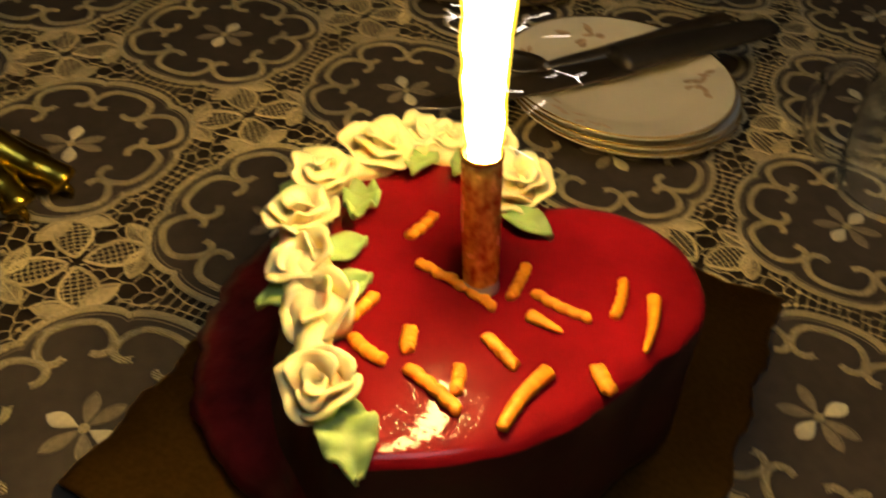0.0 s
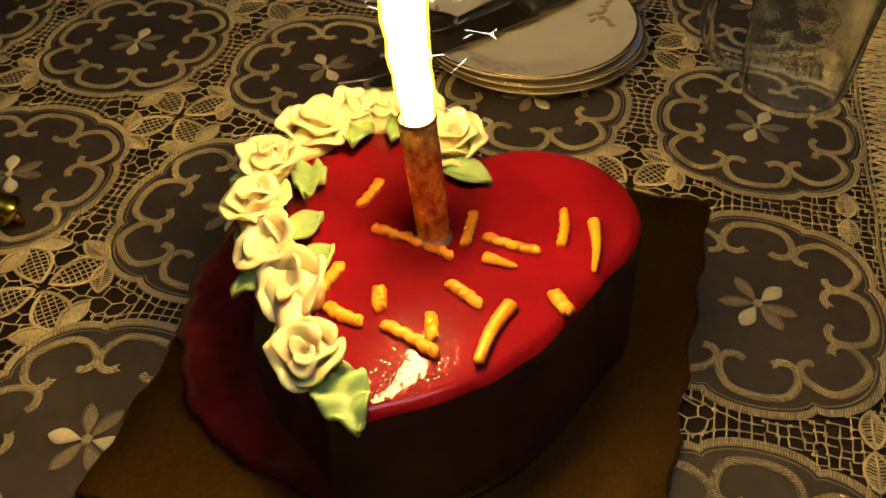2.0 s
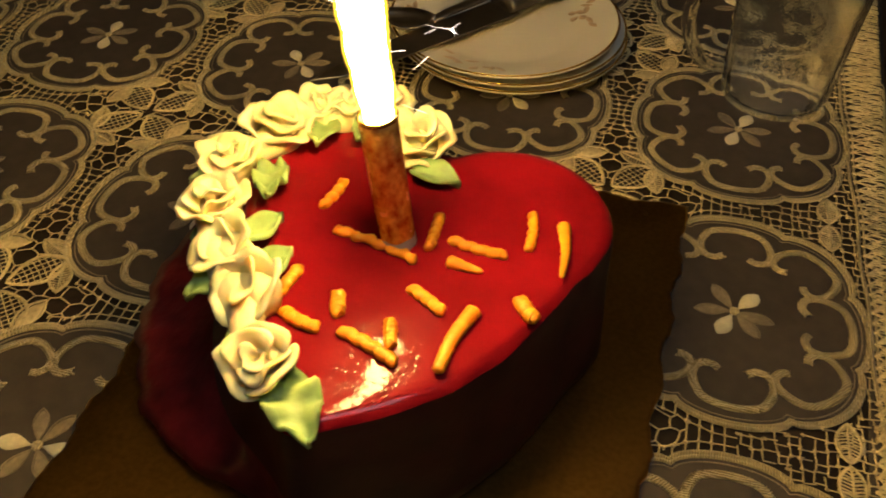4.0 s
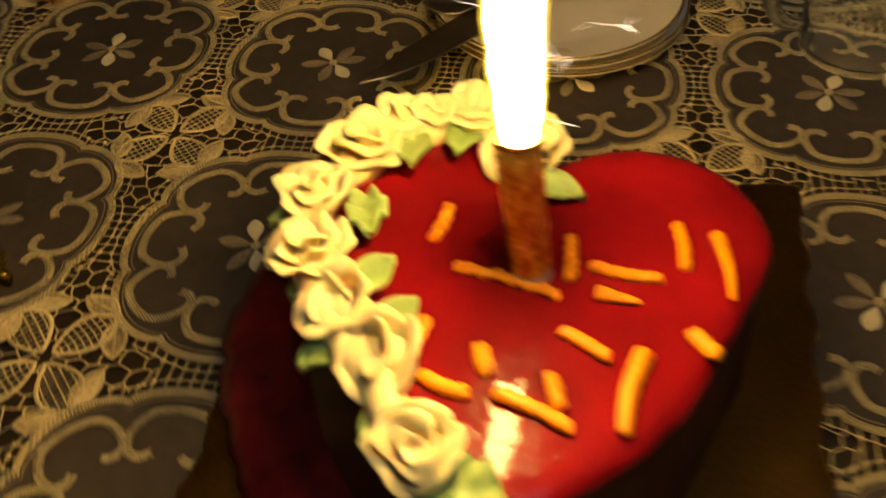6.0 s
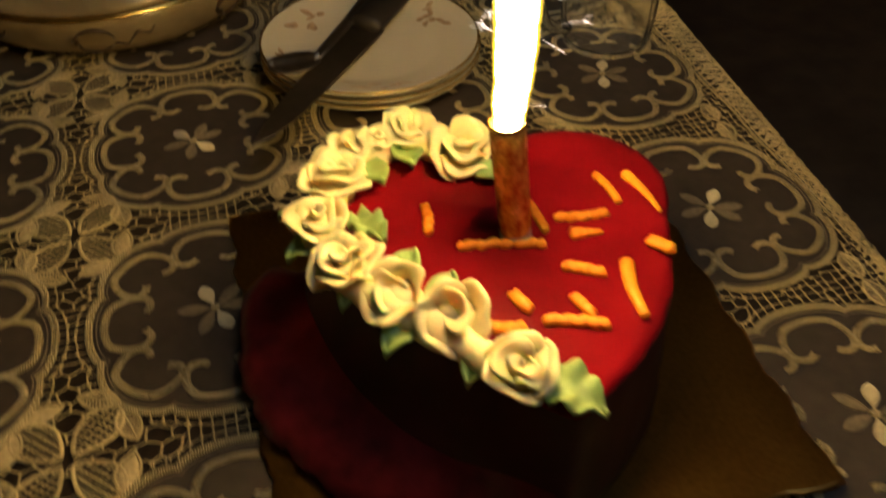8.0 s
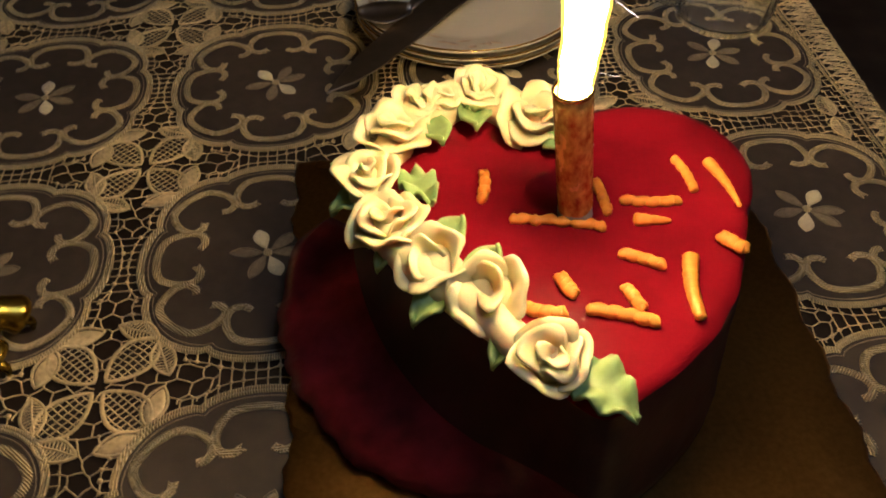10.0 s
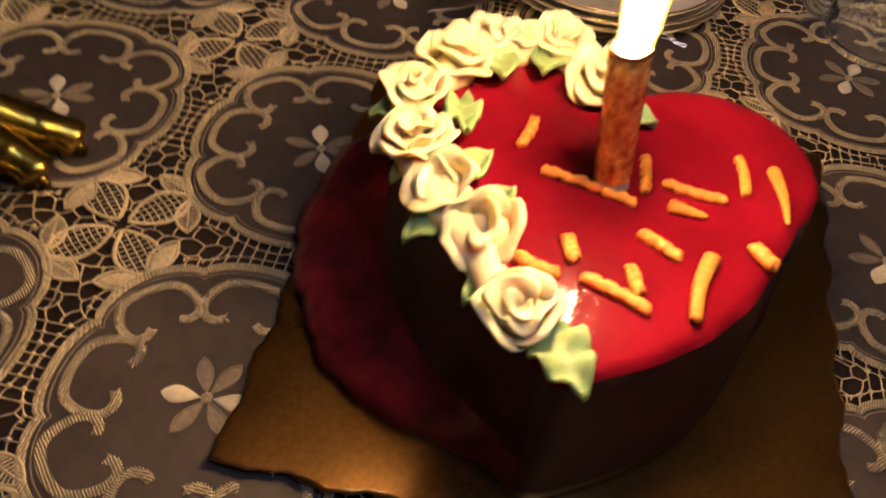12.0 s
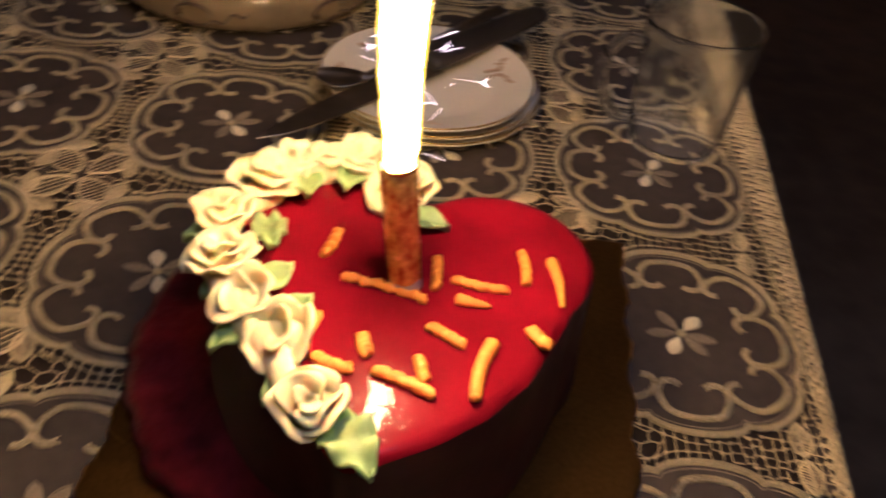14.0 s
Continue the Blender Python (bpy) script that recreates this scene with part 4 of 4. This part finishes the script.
# ---- the fountain candle ----
def build_candle():
    c = thing("fountain_candle", (CANDLE.x, CANDLE.y, CAKE), "copper-gold foil fountain candle burning white, stuck in the cake", "candle")
    lean = Matrix.Rotation(radians(-6.2), 4, "Y") @ Matrix.Rotation(radians(-0.5), 4, "X") @ Matrix.Diagonal((1, 1, 0.955, 1))
    bm = bmesh.new()
    lathe(bm, [(0, -0.004), (0.0082, -0.004), (0.0090, 0.0), (0.0088, 0.006), (0.0084, 0.0085)], 32)
    bm.transform(lean)
    part("plastic_base", bm, M_CAP, c, "grey plastic foot of the candle")
    bm = bmesh.new()
    lathe(bm, [(0.0082, 0.006), (0.0088, 0.0068), (0.0093, 0.0755), (0.0094, 0.080), (0.0086, 0.080), (0.0081, 0.074), (0, 0.073)], 36, wobble=lambda a, z: 0.0002 * math.sin(5 * a + 300 * z))
    bm.transform(lean)
    part("tube", bm, M_TUBE, c, "printed copper foil tube")
    bm = bmesh.new()
    lathe(bm, [(0.0085, 0.0790), (0.0095, 0.0794), (0.0098, 0.0808), (0.0093, 0.0821), (0.0085, 0.0813)], 36)
    bm.transform(lean)
    part("rim_ring", bm, M_GILT, c, "bright gold rim")
    tilt = Matrix.Rotation(radians(-1.5), 4, "Y") @ Matrix.Rotation(radians(8.0), 4, "X")
    foot = lean @ Vector((0, 0, 0.0760))
    core = [(0, 0), (0.0050, 0.001), (0.0065, 0.010), (0.0075, 0.030), (0.0085, 0.070), (0.0095, 0.12), (0.0098, 0.18), (0.0092, 0.24), (0.0074, 0.30), (0.0040, 0.35), (0, 0.37)]
    for name, grow, mat, label in (("flame", 1.0, M_FLAME, "white-hot flame of the fountain candle"), ("flame_edge", 1.20, M_HALO, "thin yellow edge of the flame")):
        bm = bmesh.new()
        lathe(bm, [tuple(p * (grow if k == 0 else 1) for k, p in enumerate(q[:2])) for q in smooth_line([(r, z, 0) for r, z in core], 5)], 40, wobble=lambda a, z: 0.0006 * math.sin(3 * a + 70 * z) + 0.0005 * math.sin(7 * a - 260 * z) + 0.0003 * math.sin(13 * a + 520 * z))
        bm.transform(Matrix.Translation(foot) @ tilt)
        part(name, bm, mat, c, label)
    rnd = random.Random(8)
    for k in range(40):
        a, z = rnd.uniform(0, 2 * math.pi), rnd.uniform(0.002, 0.15)
        near = 0.006 + rnd.random() ** 2 * 0.018
        ln = rnd.uniform(0.004, 0.016)
        d = Vector((math.cos(a), math.sin(a), rnd.uniform(-0.7, 0.8))).normalized()
        p = foot + Vector((math.cos(a) * near, math.sin(a) * near, z))
        th = rnd.uniform(0.00004, 0.00010)
        bm = bmesh.new()
        tube(bm, [p, p + d * ln * 0.5, p + d * ln], lambda s, th=th: th * (0.3 + 0.9 * s), 5)
        if rnd.random() < 0.35:
            for q in range(5):
                e = (d + Vector((rnd.uniform(-1, 1), rnd.uniform(-1, 1), rnd.uniform(-1, 1))) * 0.9).normalized() * rnd.uniform(0.002, 0.005)
                tube(bm, [p + d * ln, p + d * ln + e * 0.5, p + d * ln + e], lambda s: 0.00012 * (1 - 0.8 * s), 4)
        part("spark", bm, M_SPARK, c)


# ---- plates, cutlery, mug, serving dish ----
def build_plate(at, r, label):
    p = thing("dessert_plate", at, label, "plate", "stack of dessert plates")
    bm = bmesh.new()
    lathe(bm, [(0, 0.003), (r * 0.56, 0.003), (r * 0.58, 0.0), (r * 0.62, 0.0), (r * 0.66, 0.004), (r * 0.985, 0.0125), (r, 0.0142), (r * 0.993, 0.0156), (r * 0.965, 0.0152), (r * 0.68, 0.0078), (r * 0.60, 0.0062), (0, 0.0060)], 72)
    part("plate_body", bm, M_PORCELAIN, p)
    bm = bmesh.new()
    lathe(bm, [(r * 0.980, 0.0157), (r * 0.992, 0.0160), (r * 0.9985, 0.0153), (r * 0.9900, 0.0150)], 72)
    part("rim_line", bm, M_GILT, p, "thin gilt line on the rim")
    return p


def build_plates():
    build_plate((0.166, 0.271, TABLE + 0.0015), 0.0985, "white porcelain dessert plate at the bottom of a stack")
    build_plate((0.165, 0.265, TABLE + 0.0115), 0.0980, "white porcelain dessert plate in the middle of a stack")
    top = build_plate((0.162, 0.251, TABLE + 0.0255), 0.0950, "white porcelain dessert plate with faded flowers, topping a stack")
    rnd = random.Random(3)
    for spray, (a0, rad) in enumerate(((-1.75, 0.074), (2.35, 0.066), (0.35, 0.07), (-2.9, 0.072))):
        for k in range(9):
            a, d = a0 + rnd.uniform(-0.28, 0.28), rad + rnd.uniform(-0.007, 0.007)
            z = 0.0079 + max(0, d / 0.095 - 0.68) / 0.285 * 0.0074
            bm = bmesh.new()
            pad(bm, petal_outline(rnd.uniform(0.007, 0.015), rnd.uniform(0.0018, 0.0036), 8, 1.0), 0.0001, 0.0002)
            part("flower_print", bm, M_DECAL, top, "faded printed flower", Matrix.Translation((d * math.cos(a), d * math.sin(a), z)) @ Matrix.Rotation(a + math.pi, 4, "Z") @ Matrix.Rotation(0.27, 4, "Y") @ Matrix.Rotation(rnd.uniform(0, 6), 4, "Z"))


def build_cutlery():
    top = TABLE + 0.0255 + 0.0162
    # knife: from the tip over the near rim to the handle over the far rim
    tip, end = Vector((0.044, 0.112)), Vector((0.262, 0.385))
    ang = math.degrees(math.atan2(end.y - tip.y, end.x - tip.x))
    knife = thing("cake_knife", (tip.x, tip.y, top + 0.001), "long steel cake knife with a black handle, lying across the plates", "knife")
    knife.rotation_euler = (0, 0, radians(ang))
    ln = (end - tip).length
    bm = bmesh.new()
    ol = [(0, 0.0005), (0.02, -0.0085), (0.05, -0.0135), (0.19, -0.0155), (0.19, 0.0135), (0.10, 0.0130), (0.05, 0.0105), (0.02, 0.005)]
    slab(bm, ol, -0.0006, 0.0008, 0.0004, 1)
    part("blade", bm, M_STEEL, knife, "dull steel blade", smooth=False)
    bm = bmesh.new()
    tube(bm, [Vector((x, 0, 0.006)) for x in (0.182, 0.187, 0.20, 0.24, 0.28, 0.32, ln - 0.006, ln)], lambda s: 0.0165 * (0.65 + 0.35 * math.sin(math.pi * min(1, 0.25 + s * 0.85)) ** 0.5), 16, flat=0.5)
    part("handle", bm, M_BLACK, knife, "black handle")
    spoon = thing("serving_spoon", (0.070, 0.209, top + 0.0005), "dark steel serving spoon lying on the plates", "spoon")
    bm = bmesh.new()
    tube(bm, smooth_line([(0.036, 0.006, 0.0015), (0.048, 0.016, 0.006), (0.075, 0.052, 0.0075), (0.105, 0.097, 0.008), (0.138, 0.150, 0.008), (0.152, 0.172, 0.007)], 6), lambda s: 0.0042 + 0.0045 * s, 10, flat=0.35)
    part("handle", bm, M_STEEL, spoon)
    bm = bmesh.new()
    grid = []
    for i in range(9):
        u = i / 8
        half = 0.0165 * math.sin(math.pi * (0.06 + 0.9 * u)) ** 0.6
        grid.append([Vector((0.0 + 0.042 * u, 0.002 * u + v * half, 0.001 + 0.005 * (v * v) + 0.003 * (2 * u - 1) ** 2)) for v in (-1, -0.66, -0.33, 0, 0.33, 0.66, 1)])
    sheet(bm, grid, 0.0014)
    part("bowl", bm, M_STEEL, spoon)


def build_mug():
    m = thing("glass_mug", (0.385, 0.248, TABLE + 0.0013), "empty clear pressed-glass mug with a handle, on the lace cloth", "mug")
    bm = bmesh.new()
    dim = lambda a, z: 0.0010 * math.sin(16 * a) * (1 if 0.012 < z < 0.06 else 0.25)
    lathe(bm, [(0, 0.0), (0.036, 0.0), (0.0405, 0.003), (0.0420, 0.012), (0.0432, 0.035), (0.0446, 0.060), (0.0464, 0.085), (0.0486, 0.112), (0.0496, 0.1165), (0.0490, 0.1182), (0.0474, 0.1165), (0.0464, 0.110), (0.0444, 0.085), (0.0427, 0.060), (0.0411, 0.035), (0.0400, 0.010), (0.036, 0.0060), (0, 0.0055)], 64, wobble=dim)
    part("glass_body", bm, M_GLASS, m).visible_shadow = False
    bm = bmesh.new()
    a = radians(192)
    line = smooth_line([(0.0462 * math.cos(a), 0.0462 * math.sin(a), 0.096), (0.060 * math.cos(a), 0.060 * math.sin(a), 0.102), (0.074 * math.cos(a), 0.074 * math.sin(a), 0.094), (0.080 * math.cos(a), 0.080 * math.sin(a), 0.072), (0.074 * math.cos(a), 0.074 * math.sin(a), 0.048), (0.061 * math.cos(a), 0.061 * math.sin(a), 0.030), (0.0420 * math.cos(a), 0.0420 * math.sin(a), 0.026)], 6)
    tube(bm, line, 0.0055, 12)
    part("handle", bm, M_GLASS, m)


def build_dish():
    d = thing("serving_dish", (-0.055, 0.488, TABLE + 0.0012), "round white porcelain covered dish with brown painted flowers", "dish")
    bm = bmesh.new()
    lathe(bm, [(0, 0.0), (0.125, 0.0), (0.138, 0.004), (0.149, 0.018), (0.154, 0.036), (0.155, 0.046), (0.151, 0.047), (0, 0.045)], 72)
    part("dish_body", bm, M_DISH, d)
    bm = bmesh.new()
    lathe(bm, [(0, 0.0475), (0.150, 0.0475), (0.153, 0.050), (0.150, 0.055), (0.135, 0.070), (0.10, 0.086), (0.05, 0.096), (0.02, 0.098), (0.013, 0.104), (0.018, 0.114), (0.012, 0.122), (0, 0.124)], 72)
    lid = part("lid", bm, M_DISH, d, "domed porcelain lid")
    bm = bmesh.new()
    lathe(bm, [(0.1525, 0.0462), (0.1575, 0.0464), (0.1580, 0.0482), (0.1535, 0.0492)], 72)
    part("rim_band", bm, M_GILT, d, "gilt band between body and lid")
    rnd = random.Random(9)

    def lid_z(r):
        table = [(0.0, 0.0975), (0.05, 0.096), (0.10, 0.086), (0.135, 0.070), (0.150, 0.055)]
        for (ra, za), (rb, zb) in zip(table, table[1:]):
            if r <= rb:
                return za + (zb - za) * (r - ra) / (rb - ra)
        return 0.055

    def on_lid(a, r):
        return Vector((r * math.cos(a), r * math.sin(a), lid_z(r) + 0.0006))

    def on_body(a, z):
        r = 0.1382 + (z - 0.004) * 0.77 if z < 0.018 else 0.1492 + (z - 0.018) * 0.26
        return Vector((r * math.cos(a), r * math.sin(a), z))

    def painted(name, pts, r, owner, mat=M_PAINTED):
        bm = bmesh.new()
        tube(bm, smooth_line(pts, 4), lambda u: r * (0.35 + 0.65 * math.sin(math.pi * u) ** 0.6), 8, flat=0.3)
        part(name, bm, mat, owner)

    # large brown flowers and branches over the lid and body
    for k in range(7):
        a = radians(200 + k * 51.4)
        painted("painted_flower", [on_lid(a + 0.17 * math.cos(q), 0.108 + 0.019 * math.sin(q) + 0.003 * math.sin(5 * q)) for q in [j * 0.58 for j in range(10)]], 0.0060, lid)
        painted("painted_flower", [on_lid(a + 0.08 * math.cos(q), 0.110 + 0.009 * math.sin(q)) for q in [j * 0.7 + 2 for j in range(8)]], 0.0046, lid)
        painted("painted_branch", [on_lid(a - 0.16 - 0.035 * j, 0.122 + 0.0035 * j - 0.004 * math.sin(j * 1.4)) for j in range(8)], 0.0042, lid)
        painted("painted_branch", [on_lid(a - 0.30 - 0.012 * j, 0.141 - 0.0055 * j) for j in range(6)], 0.0034, lid)
        painted("painted_flower", [on_body(a + 0.22 + 0.11 * math.cos(q), 0.024 + 0.013 * math.sin(q)) for q in [j * 0.62 for j in range(10)]], 0.0052, d)
        painted("painted_branch", [on_body(a + 0.30 + 0.035 * j, 0.014 + 0.0022 * j + 0.004 * math.sin(j * 1.6)) for j in range(9)], 0.0034, d)
        for q in range(5):
            e = on_lid(a - 0.40 + rnd.uniform(-0.09, 0.09), 0.1435 + rnd.uniform(-0.006, 0.004))
            bm = bmesh.new()
            bead(bm, e, rnd.uniform(0.0014, 0.0027))
            part("gilt_bead", bm, M_GILT, lid)


# ---- gilt paw ornament, black corner, orange pot ----
def build_paw():
    """A gilt lion's paw: four toes with claws, a heel that rises into a leg set with rosettes."""
    w = thing("gilt_paw_foot", (-0.20, -0.065, TABLE + 0.0013), "shiny gold lion-paw foot with rosettes on its leg", "ornament")
    org = Vector((-0.20, -0.065, 0))

    def loc(x, y, z):
        return Vector((x, y, z)) - org

    heel = Vector((-0.216, -0.071))
    toes = [(-0.180, -0.139), (-0.164, -0.110), (-0.146, -0.083), (-0.140, -0.051), (-0.167, -0.044)]
    for k, (x, y) in enumerate(toes):
        bm = bmesh.new()
        d = (Vector((x, y)) - heel).normalized()
        f = Vector((x, y)) - heel
        at = lambda u, z: loc(heel.x + f.x * u, heel.y + f.y * u, z)
        line = smooth_line([at(0.05, 0.046), at(0.30, 0.041), at(0.55, 0.030), at(0.78, 0.0215), at(0.92, 0.0185), at(1.0, 0.0150), at(1.05, 0.0115)], 6)
        tube(bm, line, lambda u: (0.0150 - 0.0072 * u + 0.0030 * math.exp(-((u - 0.87) / 0.13) ** 2) + 0.0014 * math.exp(-((u - 0.55) / 0.07) ** 2)) * (1 if u < 0.92 else max(0.15, math.sqrt(max(0, 1 - ((u - 0.92) / 0.08) ** 2)))), 16)
        part("toe", bm, M_GOLD, w)
        bm = bmesh.new()
        e = Vector((x, y)) + d * 0.0035
        tube(bm, smooth_line([loc(e.x - d.x * 0.004, e.y - d.y * 0.004, 0.0105), loc(e.x + d.x * 0.002, e.y + d.y * 0.002, 0.0070), loc(e.x + d.x * 0.001, e.y + d.y * 0.001, 0.0)], 4), lambda u: 0.0042 * (1 - 0.7 * u), 8)
        part("claw", bm, M_GOLD, w)
    bm = bmesh.new()
    lathe(bm, [(0, 0.0), (0.026, 0.0), (0.029, 0.006), (0.028, 0.022), (0.023, 0.038), (0.014, 0.050), (0, 0.053)], 28, (heel.x - org.x, heel.y - org.y), wobble=lambda a, z: 0.002 * math.sin(5 * a))
    part("heel", bm, M_GOLD, w)
    bm = bmesh.new()
    leg = smooth_line([loc(-0.214, -0.071, 0.030), loc(-0.239, -0.077, 0.038), loc(-0.258, -0.066, 0.064), loc(-0.268, -0.055, 0.094), loc(-0.287, -0.045, 0.125), loc(-0.315, -0.035, 0.150)], 6)
    tube(bm, leg, lambda u: 0.026 - 0.006 * math.sin(math.pi * u) + 0.0010 * math.sin(u * 50), 16)
    part("leg", bm, M_GOLD, w)
    for x, y, z, r in ((-0.239, -0.0895, 0.052, 0.0100), (-0.2255, -0.0865, 0.053, 0.0100), (-0.2481, -0.0746, 0.082, 0.0160), (-0.2160, -0.0590, 0.052, 0.0075), (-0.262, -0.060, 0.104, 0.0105), (-0.2105, -0.0555, 0.046, 0.0060)):
        bm = bmesh.new()
        n = Vector((0.50, -0.48, 0.72)).normalized()
        m = Matrix.Translation(loc(x, y, z)) @ n.to_track_quat("Z", "Y").to_matrix().to_4x4()
        lathe(bm, [(0, -0.007), (r * 0.9, -0.007), (r, -0.002), (r * 0.97, 0.0008), (r * 0.6, r * 0.16), (0, r * 0.22)], 36, wobble=lambda a, z: 0.03 * r * math.sin(9 * a))
        bm.transform(m)
        disc = part("rosette", bm, M_GOLD, w, "cast gold rosette")
        for ring, count, size in ((0.72, 10, 0.21), (0.40, 6, 0.19), (0.0, 1, 0.20)):
            for q in range(count):
                bm = bmesh.new()
                a = q * 2 * math.pi / count + ring
                bead(bm, Vector((0, 0, 0)), r * size)
                bm.transform(m @ Matrix.Translation((r * ring * math.cos(a), r * ring * math.sin(a), r * (0.24 - 0.22 * ring ** 2))) @ Matrix.Diagonal((1.0, 1.0, 0.7, 1)))
                part("petal", bm, M_GOLD, disc)


def build_small_things():
    b = thing("black_case", (-0.226, -0.242, TABLE + 0.0014), "flat black case with rounded corners on the cloth", "case")
    bm = bmesh.new()
    ol = []
    for cx, cy, a0 in ((0.034, 0.060, 0), (-0.034, 0.060, 90), (-0.034, -0.060, 180), (0.034, -0.060, 270)):
        ol += [(cx + 0.008 * math.cos(radians(a0 + k * 18)), cy + 0.008 * math.sin(radians(a0 + k * 18))) for k in range(6)]
    slab(bm, ol, 0, 0.009, 0.002)
    bm.transform(Matrix.Rotation(radians(25), 4, "Z"))
    part("case_body", bm, M_BLACK, b)
    p = thing("wrapped_candy", (-0.270, 0.262, TABLE + 0.0013), "small sweet in orange, blue and yellow foil on the cloth", "candy")
    bm = bmesh.new()
    tube(bm, [Vector((x, 0.0005 * math.sin(x * 900), 0.0075)) for x in (-0.013, -0.0115, -0.008, 0, 0.008, 0.0115, 0.013)], lambda u: 0.0075 * min(1, 0.35 + 3.2 * min(u, 1 - u)), 14)
    part("sweet", bm, M_ORANGE, p, "orange foil")
    for sign, mat, label in ((-1, M_BLUE, "blue twist of the wrapper"), (1, M_GILT, "yellow twist of the wrapper")):
        bm = bmesh.new()
        grid = [[Vector((sign * (0.0125 + 0.012 * i / 4), v * (0.002 + 0.008 * i / 4), 0.0075 + 0.0025 * math.sin(v * 5 + i))) for v in (-1, -0.6, -0.2, 0.2, 0.6, 1)] for i in range(5)]
        sheet(bm, grid, 0.0005)
        part("twist", bm, mat, p, label)
    p.rotation_euler = (0, 0, radians(-25))


build_board()
build_cake()
build_candle()
build_plates()
build_cutlery()
build_mug()
build_dish()
build_paw()
build_small_things()
build_cloth()
